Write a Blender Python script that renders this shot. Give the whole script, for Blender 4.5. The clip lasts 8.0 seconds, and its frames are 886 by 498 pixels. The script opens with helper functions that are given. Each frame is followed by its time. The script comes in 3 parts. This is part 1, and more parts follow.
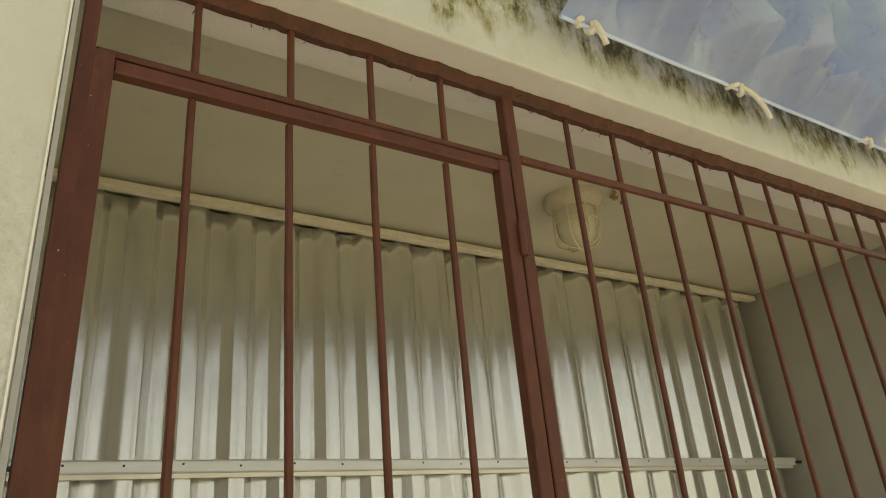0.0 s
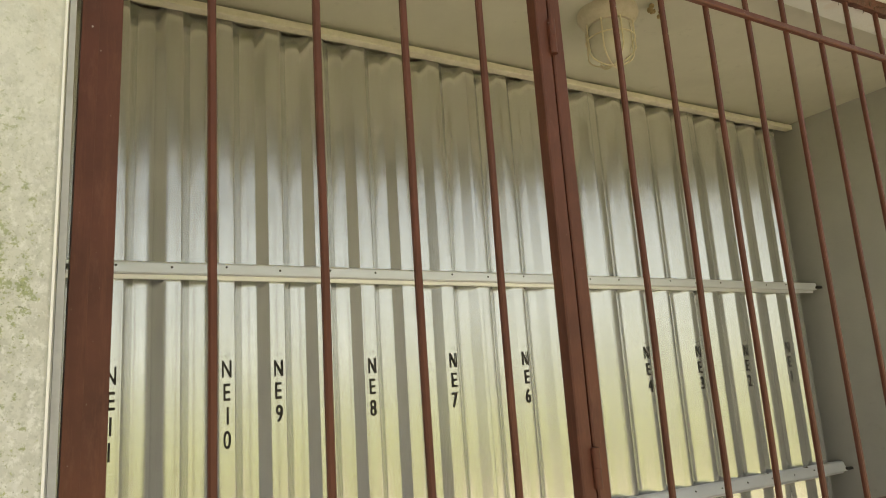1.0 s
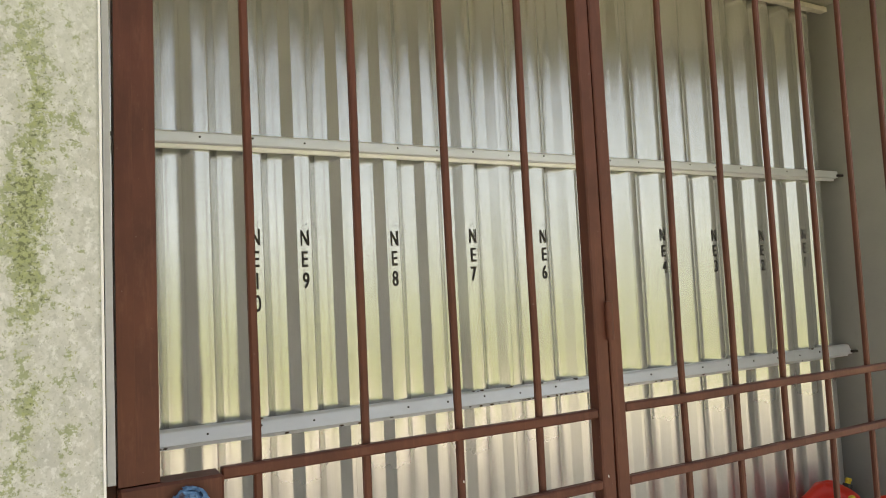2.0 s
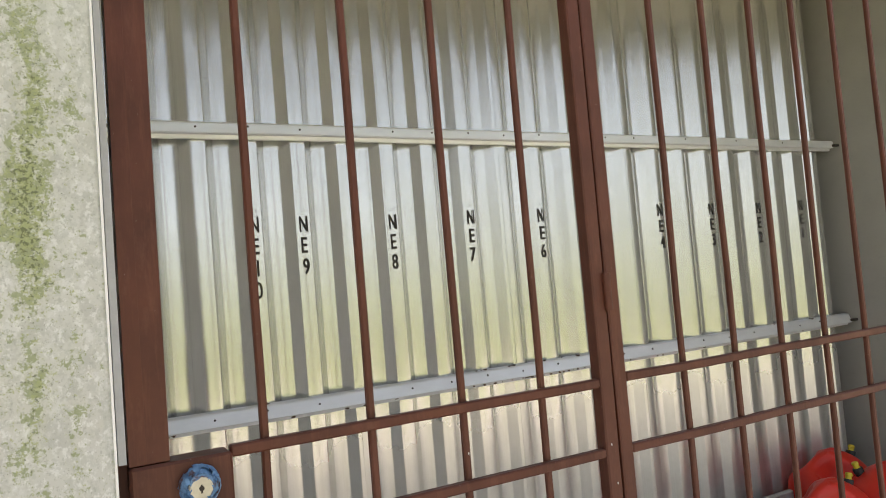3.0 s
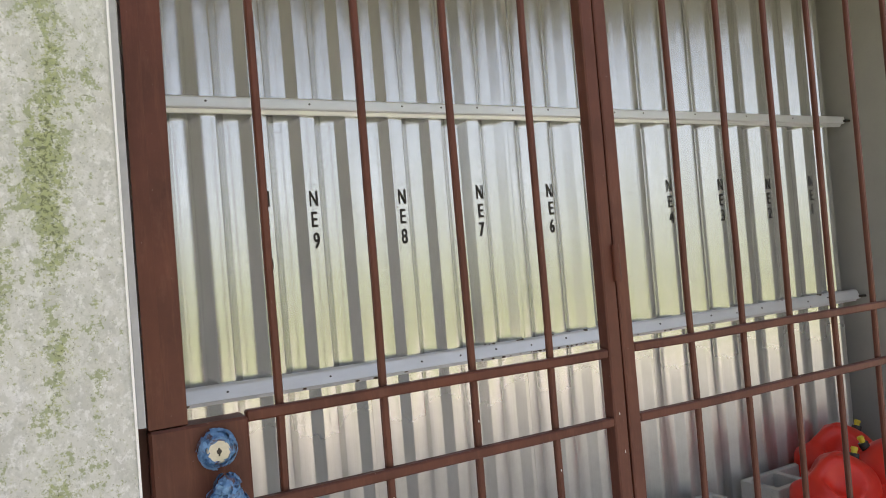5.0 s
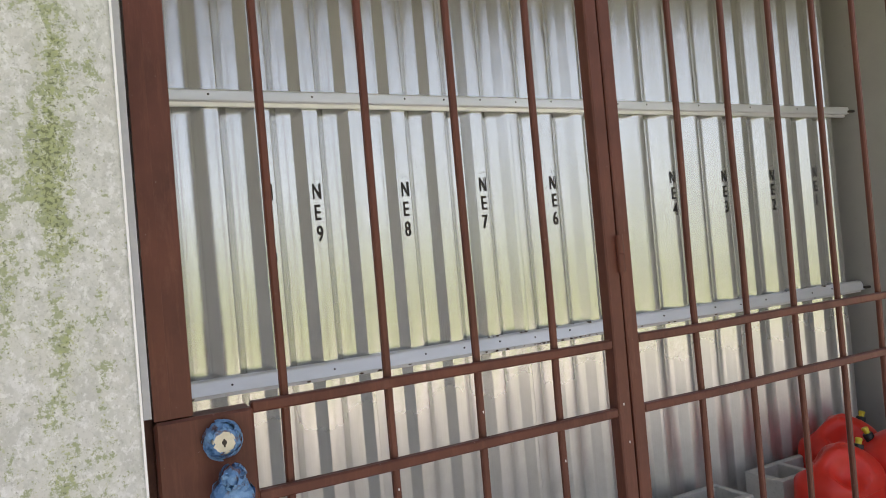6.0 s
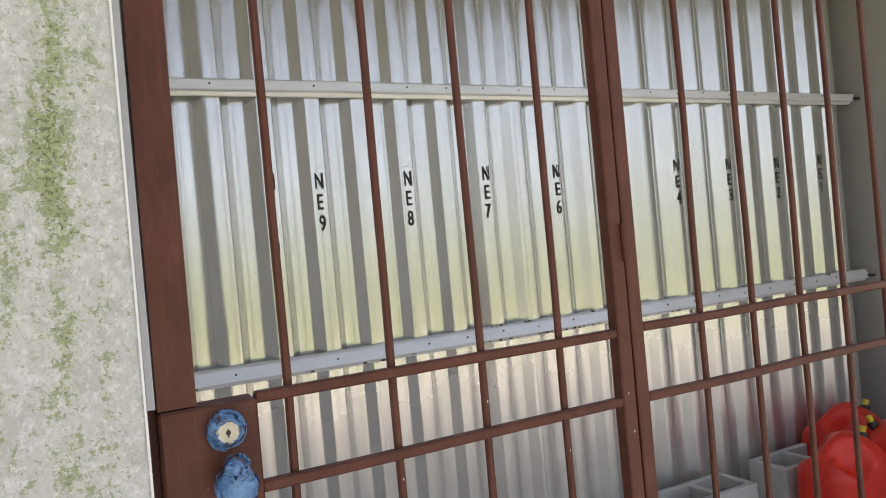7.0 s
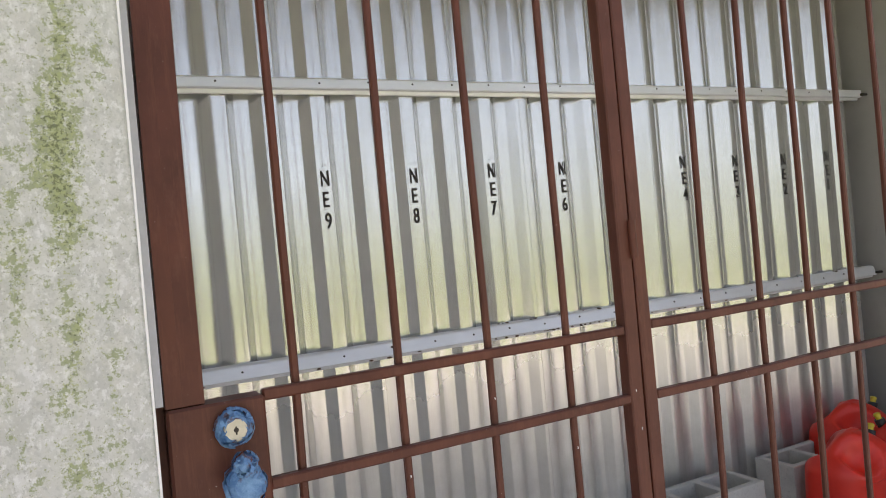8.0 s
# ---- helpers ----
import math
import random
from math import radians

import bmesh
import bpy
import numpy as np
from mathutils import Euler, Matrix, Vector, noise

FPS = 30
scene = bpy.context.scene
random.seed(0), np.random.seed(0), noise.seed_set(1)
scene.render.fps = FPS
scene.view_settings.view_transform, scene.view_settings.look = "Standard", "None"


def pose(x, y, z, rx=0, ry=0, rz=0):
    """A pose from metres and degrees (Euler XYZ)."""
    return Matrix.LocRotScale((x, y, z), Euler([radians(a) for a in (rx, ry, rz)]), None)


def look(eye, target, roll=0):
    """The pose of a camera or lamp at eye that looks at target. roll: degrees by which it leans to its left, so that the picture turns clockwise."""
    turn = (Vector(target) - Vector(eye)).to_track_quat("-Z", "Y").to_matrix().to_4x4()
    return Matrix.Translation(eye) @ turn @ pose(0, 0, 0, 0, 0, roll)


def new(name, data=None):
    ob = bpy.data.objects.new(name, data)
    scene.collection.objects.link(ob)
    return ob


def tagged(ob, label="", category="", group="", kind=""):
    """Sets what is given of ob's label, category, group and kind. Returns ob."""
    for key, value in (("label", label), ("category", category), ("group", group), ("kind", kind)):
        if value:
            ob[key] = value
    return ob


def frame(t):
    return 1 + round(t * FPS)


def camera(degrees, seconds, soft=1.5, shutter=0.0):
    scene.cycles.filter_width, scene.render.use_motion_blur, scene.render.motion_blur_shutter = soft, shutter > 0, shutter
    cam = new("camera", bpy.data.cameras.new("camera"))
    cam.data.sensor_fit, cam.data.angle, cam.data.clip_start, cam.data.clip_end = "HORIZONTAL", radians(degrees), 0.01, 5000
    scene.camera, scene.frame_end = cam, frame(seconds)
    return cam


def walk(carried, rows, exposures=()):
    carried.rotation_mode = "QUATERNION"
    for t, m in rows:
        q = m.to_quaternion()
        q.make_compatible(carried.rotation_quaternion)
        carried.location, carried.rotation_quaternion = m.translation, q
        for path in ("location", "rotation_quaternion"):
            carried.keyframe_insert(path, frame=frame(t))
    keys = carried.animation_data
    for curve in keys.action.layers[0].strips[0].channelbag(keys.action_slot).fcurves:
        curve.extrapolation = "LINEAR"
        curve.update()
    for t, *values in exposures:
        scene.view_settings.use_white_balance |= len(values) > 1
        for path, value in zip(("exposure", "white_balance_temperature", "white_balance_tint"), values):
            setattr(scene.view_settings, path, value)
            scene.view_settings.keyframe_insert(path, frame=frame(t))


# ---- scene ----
cam = camera(63.4, 8.0, soft=1.0)
EXPOSURES = [(0, 0.58, 8050, 4), (0.5, 0.83, 7850, 4), (1.0, 0.96, 7550, 4), (2.0, 0.97, 7000, 7), (4.0, 0.95, 6350, 12), (8.0, 0.95, 6200, 15)]
PATH = [
    (0, (-1.005, -1.122, 1.482), (0.0252, 0.3983, 2.2741), -5.10),
    (0.1, (-1.004, -1.121, 1.471), (0.0146, 0.4245, 2.2282), -4.37),
    (0.2, (-1.003, -1.120, 1.460), (0.0085, 0.4475, 2.1804), -3.87),
    (0.3, (-1.003, -1.119, 1.449), (0.0069, 0.4674, 2.1303), -3.92),
    (0.4, (-1.002, -1.118, 1.438), (0.0055, 0.4858, 2.0808), -3.55),
    (0.5, (-1.001, -1.117, 1.427), (-0.0009, 0.5081, 2.0260), -3.20),
    (0.6, (-1.002, -1.118, 1.416), (0.0014, 0.5217, 1.9681), -3.14),
    (0.7, (-1.003, -1.119, 1.404), (0.0016, 0.5361, 1.9068), -3.58),
    (0.8, (-1.004, -1.119, 1.393), (0.0021, 0.5456, 1.8571), -3.71),
    (0.9, (-1.005, -1.120, 1.381), (-0.0003, 0.5543, 1.8135), -3.66),
    (1, (-1.006, -1.121, 1.370), (-0.0088, 0.5663, 1.7681), -3.80),
    (1.1, (-1.010, -1.126, 1.360), (-0.0231, 0.5793, 1.7043), -3.85),
    (1.2, (-1.015, -1.130, 1.350), (-0.0285, 0.5848, 1.6434), -3.93),
    (1.3, (-1.019, -1.135, 1.340), (-0.0341, 0.5818, 1.6277), -4.36),
    (1.4, (-1.024, -1.139, 1.330), (-0.0445, 0.5809, 1.6163), -3.64),
    (1.5, (-1.028, -1.144, 1.320), (-0.0531, 0.5818, 1.5870), -3.40),
    (1.6, (-1.030, -1.145, 1.313), (-0.0545, 0.5866, 1.5388), -3.24),
    (1.7, (-1.032, -1.145, 1.306), (-0.0611, 0.5936, 1.4890), -3.15),
    (1.8, (-1.035, -1.146, 1.300), (-0.0681, 0.5985, 1.4525), -2.85),
    (1.9, (-1.037, -1.146, 1.293), (-0.0738, 0.6012, 1.4281), -2.81),
    (2, (-1.039, -1.147, 1.286), (-0.0801, 0.6039, 1.4080), -2.80),
    (2.1, (-1.039, -1.148, 1.284), (-0.0687, 0.5969, 1.3951), -3.04),
    (2.2, (-1.040, -1.149, 1.282), (-0.0689, 0.5959, 1.3901), -3.40),
    (3.3, (-1.044, -1.162, 1.258), (-0.0859, 0.5918, 1.3417), -4.85),
    (3.4, (-1.045, -1.163, 1.256), (-0.0873, 0.5912, 1.3393), -4.79),
    (3.5, (-1.045, -1.164, 1.254), (-0.0911, 0.5919, 1.3370), -4.70),
    (3.6, (-1.045, -1.165, 1.254), (-0.0931, 0.5920, 1.3371), -4.70),
    (3.8, (-1.046, -1.166, 1.255), (-0.0972, 0.5919, 1.3429), -4.71),
    (4, (-1.047, -1.168, 1.255), (-0.0991, 0.5909, 1.3430), -4.80),
    (4.2, (-1.050, -1.168, 1.254), (-0.1019, 0.5910, 1.3442), -4.81),
    (4.5, (-1.055, -1.167, 1.252), (-0.1091, 0.5938, 1.3210), -4.70),
    (4.7, (-1.055, -1.167, 1.251), (-0.1116, 0.5962, 1.2955), -4.65),
    (5.8, (-1.056, -1.165, 1.245), (-0.1310, 0.6080, 1.2623), -5.01),
    (5.9, (-1.056, -1.165, 1.245), (-0.1292, 0.6071, 1.2599), -4.95),
    (6, (-1.056, -1.165, 1.244), (-0.1282, 0.6067, 1.2590), -5.00),
    (6.1, (-1.056, -1.164, 1.244), (-0.1297, 0.6089, 1.2566), -5.00),
    (6.2, (-1.056, -1.162, 1.244), (-0.1277, 0.6093, 1.2409), -4.94),
    (6.3, (-1.056, -1.161, 1.243), (-0.1292, 0.6115, 1.2371), -5.02),
    (6.5, (-1.056, -1.158, 1.243), (-0.1289, 0.6141, 1.2310), -4.90),
    (6.8, (-1.055, -1.157, 1.243), (-0.1316, 0.6174, 1.2308), -5.26),
    (7, (-1.054, -1.156, 1.243), (-0.1345, 0.6200, 1.2300), -5.20),
    (7.2, (-1.054, -1.155, 1.243), (-0.1373, 0.6225, 1.2280), -5.31),
    (7.5, (-1.055, -1.153, 1.242), (-0.1418, 0.6263, 1.2260), -5.30),
    (7.7, (-1.056, -1.152, 1.242), (-0.1450, 0.6283, 1.2271), -5.33),
    (8, (-1.057, -1.151, 1.242), (-0.1490, 0.6309, 1.2240), -5.30),
]
walk(cam, [(t, look(eye, target, roll)) for t, eye, target, roll in PATH], EXPOSURES)

# ---- light ----
world = bpy.data.worlds.new("sky")
scene.world = world
world.use_nodes = True
wn = world.node_tree
sky = wn.nodes.new("ShaderNodeTexSky")
sky.sky_type = "NISHITA"
sky.sun_disc = False
sky.sun_elevation = radians(74)
sky.sun_rotation = radians(25)
sky.air_density, sky.dust_density, sky.ozone_density = 1.0, 1.5, 1.0
wn.nodes["Background"].inputs[1].default_value = 0.15
grey = wn.nodes.new("ShaderNodeRGBToBW")
haze = wn.nodes.new("ShaderNodeMix")
haze.data_type = "RGBA"
haze.inputs[0].default_value = 0.72
wn.links.new(sky.outputs[0], grey.inputs[0])
wn.links.new(sky.outputs[0], haze.inputs[6])
wn.links.new(grey.outputs[0], haze.inputs[7])
wn.links.new(haze.outputs[2], wn.nodes["Background"].inputs[0])
sun = new("sun", bpy.data.lights.new("sun", "SUN"))
sun.data.energy, sun.data.angle, sun.data.color = 4.5, radians(0.6), (1.0, 0.94, 0.84)
sun.matrix_basis = look((1.17, 2.50, 9.61), (0, 0, 0))

# ---- materials ----


class Mat:
    """A node material with a few shorthand calls."""

    def __init__(self, name, rough=0.6, metal=0.0, spec=0.5):
        self.m = bpy.data.materials.new(name)
        self.m.use_nodes = True
        self.t = self.m.node_tree
        self.b = self.t.nodes["Principled BSDF"]
        self.b.inputs["Roughness"].default_value = rough
        self.b.inputs["Metallic"].default_value = metal
        self.b.inputs["Specular IOR Level"].default_value = spec
        self.co = self.t.nodes.new("ShaderNodeTexCoord").outputs["Object"]

    def link(self, a, b):
        self.t.links.new(a, b)

    def scaled(self, sx, sy, sz, off=(0, 0, 0)):
        n = self.t.nodes.new("ShaderNodeMapping")
        n.inputs["Scale"].default_value = (sx, sy, sz)
        n.inputs["Location"].default_value = off
        self.link(self.co, n.inputs["Vector"])
        return n.outputs[0]

    def noise(self, scale, detail=4, rough=0.6, vec=None):
        n = self.t.nodes.new("ShaderNodeTexNoise")
        n.inputs["Scale"].default_value = scale
        n.inputs["Detail"].default_value = detail
        n.inputs["Roughness"].default_value = rough
        self.link(vec if vec is not None else self.co, n.inputs["Vector"])
        return n.outputs["Fac"]

    def ramp(self, fac, lo, hi, a=0.0, b=1.0):
        n = self.t.nodes.new("ShaderNodeMapRange")
        n.inputs["From Min"].default_value, n.inputs["From Max"].default_value = lo, hi
        n.inputs["To Min"].default_value, n.inputs["To Max"].default_value = a, b
        self.link(fac, n.inputs["Value"])
        return n.outputs[0]

    def math(self, op, a, b):
        n = self.t.nodes.new("ShaderNodeMath")
        n.operation = op
        for k, v in enumerate((a, b)):
            if isinstance(v, (int, float)):
                n.inputs[k].default_value = v
            else:
                self.link(v, n.inputs[k])
        return n.outputs[0]

    def axis(self, k):
        n = self.t.nodes.new("ShaderNodeSeparateXYZ")
        self.link(self.co, n.inputs[0])
        return n.outputs[k]

    def mix(self, fac, a, b):
        n = self.t.nodes.new("ShaderNodeMix")
        n.data_type = "RGBA"
        for s, v in ((n.inputs[0], fac), (n.inputs[6], a), (n.inputs[7], b)):
            if isinstance(v, tuple):
                s.default_value = (*v, 1)
            elif isinstance(v, (int, float)):
                s.default_value = v
            else:
                self.link(v, s)
        return n.outputs[2]

    def color(self, c):
        if isinstance(c, tuple):
            self.b.inputs["Base Color"].default_value = (*c, 1)
        else:
            self.link(c, self.b.inputs["Base Color"])
        return self

    def roughness(self, r):
        self.link(r, self.b.inputs["Roughness"])
        return self

    def bump(self, h, strength=0.3, dist=0.002):
        n = self.t.nodes.new("ShaderNodeBump")
        n.inputs["Strength"].default_value, n.inputs["Distance"].default_value = strength, dist
        self.link(h, n.inputs["Height"])
        self.link(n.outputs[0], self.b.inputs["Normal"])
        return self

    def random(self):
        return self.t.nodes.new("ShaderNodeObjectInfo").outputs["Random"]


def stucco_material():
    """Off-white stucco, smooth high up, darker, flaking and mouldy lower down, with algae runs and painted tarpaulin
    shade on the lintel.
    """
    k = Mat("weathered_stucco", 0.92, spec=0.2)
    x, z = k.axis(0), k.axis(2)
    big = k.noise(2.3, 5, 0.65)
    fine = k.noise(60, 5, 0.7)
    grain = k.noise(210, 3, 0.6)
    base = k.mix(k.ramp(big, 0.35, 0.7), (0.69, 0.70, 0.66), (0.60, 0.61, 0.575))
    cloud = k.noise(11, 5, 0.7, k.scaled(1, 1, 0.5, (4, 2, 6)))
    base = k.mix(k.ramp(cloud, 0.52, 0.66, 0, 0.45), base, (0.60, 0.55, 0.46))
    low_mask = k.ramp(z, 2.15, 1.55, 0.05, 1.0)
    # base grows greyer and darker from 2.15 m down to 1.55 m
    base = k.mix(k.math("MULTIPLY", low_mask, 0.6), base, (0.50, 0.51, 0.48))
    # flakes of lighter and darker paint, from palm size down to grains
    for scale, lo, hi, amount, tone, off in (
        (26, 0.50, 0.58, 0.60, (0.44, 0.45, 0.42), (0, 0, 0)),
        (38, 0.52, 0.62, 0.65, (0.66, 0.67, 0.66), (3, 1, 7)),
        (75, 0.52, 0.58, 0.50, (0.45, 0.47, 0.44), (8, 3, 2)),
        (90, 0.54, 0.60, 0.60, (0.74, 0.75, 0.74), (1, 9, 4)),
        (150, 0.57, 0.62, 0.55, (0.36, 0.38, 0.34), (6, 6, 1)),
    ):
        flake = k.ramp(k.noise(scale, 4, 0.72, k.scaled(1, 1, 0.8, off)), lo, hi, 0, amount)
        base = k.mix(k.math("MULTIPLY", low_mask, flake), base, tone)
    # mould in vertical runs beside the opening, broken into clumps and specks
    wander = k.ramp(k.noise(3.5, 3, 0.6, k.scaled(0.2, 0.2, 1, (0, 5, 2))), 0.3, 0.7, -0.022, 0.022)
    xx = k.math("ADD", x, wander)
    runs = None
    for cx, w, amp in ((-1.072, 0.058, 1.0), (-1.024, 0.020, 0.75), (-1.135, 0.040, 0.6), (-1.25, 0.07, 0.7), (-1.45, 0.12, 0.6)):
        d = k.math("ABSOLUTE", k.math("SUBTRACT", xx, cx), 0)
        r = k.ramp(d, 0, w, amp, 0)
        runs = r if runs is None else k.math("MAXIMUM", runs, r)
    patch = k.ramp(k.noise(7, 4, 0.7, k.scaled(1, 1, 0.45, (2, 0, 1.3))), 0.40, 0.60)
    height = k.math("MULTIPLY", k.ramp(z, 1.95, 1.45, 0.12, 1.0), k.ramp(z, 0.92, 1.08, 0.35, 1.0))
    mould = k.math("MULTIPLY", k.math("MULTIPLY", runs, patch), height)
    col = k.mix(k.ramp(mould, 0.08, 0.8, 0, 0.24), base, (0.42, 0.46, 0.29))
    for scale, gain, lo, hi, amount, tone, off in (
        (85, 0.22, 0.60, 0.66, 0.75, (0.25, 0.29, 0.13), (0, 0, 0)),
        (120, 0.20, 0.63, 0.68, 0.70, (0.36, 0.40, 0.19), (2, 7, 3)),
        (170, 0.17, 0.66, 0.70, 0.75, (0.11, 0.125, 0.07), (5, 2, 1)),
    ):
        speck = k.math("ADD", k.noise(scale, 4, 0.75, k.scaled(1, 1, 1, off)), k.math("MULTIPLY", mould, gain))
        col = k.mix(k.math("MULTIPLY", low_mask, k.ramp(speck, lo, hi, 0, amount)), col, tone)
    # algae runs on the lintel under the tarpaulin: soft stains with ragged darker cores that also paint in its shade
    streak = k.noise(1.0, 5, 0.65, k.scaled(7, 4, 1.6, (0.4, 0, 0)))
    reach = k.math("ADD", z, k.math("MULTIPLY", k.ramp(streak, 0.38, 0.68), 0.12))
    band = k.math("MULTIPLY", k.ramp(reach, 2.63, 2.72), k.ramp(x, -0.75, -0.30, 0, 1))
    band = k.math("MULTIPLY", band, k.ramp(z, 2.540, 2.552))
    clump = k.ramp(k.noise(17, 5, 0.75, k.scaled(1, 1, 0.5)), 0.37, 0.60)
    algae_shade = k.math("MULTIPLY", band, clump)
    col = k.mix(k.ramp(algae_shade, 0.05, 0.6, 0, 0.75), col, (0.30, 0.27, 0.10))
    # dark core paints the hem's shadow over the algae
    col = k.mix(k.ramp(algae_shade, 0.55, 1.0, 0, 0.85), col, (0.07, 0.062, 0.028))
    k.color(col)
    h = k.math("ADD", k.math("MULTIPLY", fine, 0.8), k.math("MULTIPLY", grain, 0.4))
    return k.bump(h, 0.6, 0.0035).m


def plaster_material(name, a, b, rough=0.85):
    k = Mat(name, rough, spec=0.25)
    n = k.noise(3.0, 6, 0.65)
    f = k.noise(90, 4, 0.7)
    c = k.mix(k.ramp(n, 0.3, 0.72), a, b)
    spots = k.ramp(k.noise(14, 4, 0.7), 0.62, 0.78, 0, 0.35)
    c = k.mix(spots, c, tuple(v * 0.6 for v in b))
    return k.color(c).bump(f, 0.3, 0.002).m


def paint_material():
    """Thick brown gloss enamel over steel, brushed, with dust and small chips."""
    k = Mat("brown_enamel", 0.45, spec=0.3)
    n = k.noise(7, 5, 0.65)
    c = k.mix(k.ramp(n, 0.3, 0.72), (0.130, 0.043, 0.026), (0.078, 0.029, 0.019))
    dust = k.ramp(k.noise(30, 5, 0.75, k.scaled(1, 1, 0.35)), 0.55, 0.72, 0, 0.35)
    c = k.mix(dust, c, (0.19, 0.085, 0.058))
    stroke = k.noise(1.0, 5, 0.8, k.scaled(60, 60, 5))
    c = k.mix(k.ramp(stroke, 0.5, 0.68, 0, 0.4), c, (0.175, 0.066, 0.040))
    c = k.mix(k.ramp(k.noise(140, 2, 0.5), 0.75, 0.79, 0, 0.8), c, (0.45, 0.40, 0.36))
    k.color(c).roughness(k.ramp(n, 0.3, 0.75, 0.38, 0.58))
    return k.bump(k.noise(48, 4, 0.6, k.scaled(1, 1, 0.25)), 0.35, 0.002).m


def rough_paint_material():
    k = Mat("brown_paint_crust", 0.7)
    n = k.noise(22, 6, 0.75)
    c = k.mix(k.ramp(n, 0.35, 0.7), (0.115, 0.036, 0.022), (0.045, 0.020, 0.014))
    return k.color(c).bump(n, 0.8, 0.006).m


def panel_material():
    """Mill-finish aluminium sheet: dull mirror with drawn vertical grain and grey oxide."""
    k = Mat("mill_aluminium_sheet", 0.28, metal=0.85)
    big = k.noise(2.6, 5, 0.6, k.scaled(2.2, 2.2, 0.7))
    grain = k.noise(1.0, 4, 0.7, k.scaled(230, 230, 2.2))
    spots = k.noise(38, 4, 0.75)
    c = k.mix(k.ramp(big, 0.3, 0.72), (0.80, 0.80, 0.785), (0.69, 0.69, 0.67))
    c = k.mix(k.ramp(grain, 0.42, 0.7, 0, 0.35), c, (0.66, 0.66, 0.62))
    c = k.mix(k.ramp(spots, 0.70, 0.76, 0, 0.12), c, (0.48, 0.46, 0.40))
    runs = k.noise(1.0, 5, 0.75, k.scaled(24, 24, 1.4, (1, 2, 3)))
    c = k.mix(k.ramp(runs, 0.56, 0.76, 0, 0.28), c, (0.54, 0.53, 0.48))
    low = k.math("MULTIPLY", k.ramp(k.axis(2), 0.90, 0.30), k.ramp(k.noise(7, 5, 0.7), 0.38, 0.62))
    c = k.mix(k.math("MULTIPLY", low, 0.3), c, (0.46, 0.44, 0.42))
    k.color(c)
    k.roughness(k.math("ADD", k.ramp(big, 0.3, 0.7, 0.19, 0.26), k.ramp(k.axis(2), 0.90, 0.40, 0.0, 0.17)))
    return k.bump(grain, 0.08, 0.0006).m


def metal_material(name, c1, c2, rough, metal=0.9):
    k = Mat(name, rough, metal=metal)
    n = k.noise(12, 5, 0.65, k.scaled(0.4, 1, 1))
    k.color(k.mix(k.ramp(n, 0.3, 0.7), c1, c2)).roughness(k.ramp(n, 0.3, 0.7, rough - 0.06, rough + 0.1))
    return k.bump(k.noise(160, 3), 0.1, 0.001).m


def concrete_material(name, a, b, scale=1.0):
    k = Mat(name, 0.93, spec=0.2)
    n = k.noise(5 * scale, 6, 0.7)
    p = k.noise(130 * scale, 4, 0.75)
    c = k.mix(k.ramp(n, 0.3, 0.7), a, b)
    c = k.mix(k.ramp(p, 0.58, 0.7, 0, 0.5), c, tuple(v * 0.45 for v in b))
    return k.color(c).bump(k.math("ADD", p, n), 0.7, 0.003).m


def plastic_material(name, a, b, rough):
    k = Mat(name, rough)
    n = k.noise(9, 5, 0.6)
    c = k.mix(k.ramp(n, 0.3, 0.7), a, b)
    k.color(c).roughness(k.ramp(k.noise(40, 4, 0.7), 0.3, 0.7, rough - 0.05, rough + 0.12))
    k.b.inputs["Subsurface Weight"].default_value = 0.0
    return k.bump(k.noise(240, 2), 0.12, 0.001).m


def tarp_material():
    """Woven plastic sheet, silver-blue, glossy where stretched and dull grey where scuffed."""
    k = Mat("silver_blue_tarpaulin", 0.34, metal=0.15, spec=0.7)
    w = k.t.nodes.new("ShaderNodeTexWave")
    w.inputs["Scale"].default_value, w.inputs["Distortion"].default_value = 160, 0.4
    k.link(k.co, w.inputs["Vector"])
    n = k.noise(4, 6, 0.7)
    c = k.mix(k.ramp(n, 0.3, 0.7), (0.68, 0.80, 1.0), (0.50, 0.62, 0.95))
    c = k.mix(k.ramp(k.noise(21, 5, 0.75), 0.56, 0.72, 0, 0.4), c, (0.26, 0.32, 0.48))
    k.color(c).roughness(k.ramp(n, 0.3, 0.7, 0.28, 0.44))
    return k.bump(k.math("ADD", k.math("MULTIPLY", w.outputs["Fac"], 0.10), k.noise(16, 4, 0.65)), 0.20, 0.006).m


def plain_material(name, a, b, rough, metal=0.0, scale=30):
    k = Mat(name, rough, metal)
    n = k.noise(scale, 5, 0.7)
    return k.color(k.mix(k.ramp(n, 0.3, 0.7), a, b)).bump(n, 0.3, 0.002).m


def tape_material():
    k = Mat("blue_masking_tape", 0.62)
    n = k.noise(45, 5, 0.7)
    c = k.mix(k.ramp(n, 0.35, 0.65), (0.065, 0.16, 0.34), (0.20, 0.36, 0.58))
    c = k.mix(k.ramp(k.noise(28, 4, 0.7, k.scaled(1, 1, 1, (4, 0, 2))), 0.53, 0.60, 0, 0.9), c, (0.10, 0.045, 0.035))
    return k.color(c).bump(n, 0.5, 0.003).m


def glass_material():
    k = Mat("frosted_lamp_glass", 0.15)
    k.b.inputs["Transmission Weight"].default_value = 0.35
    k.b.inputs["IOR"].default_value = 1.45
    n = k.noise(14, 4)
    return k.color(k.mix(k.ramp(n, 0.3, 0.7), (0.85, 0.82, 0.70), (0.72, 0.68, 0.55))).m


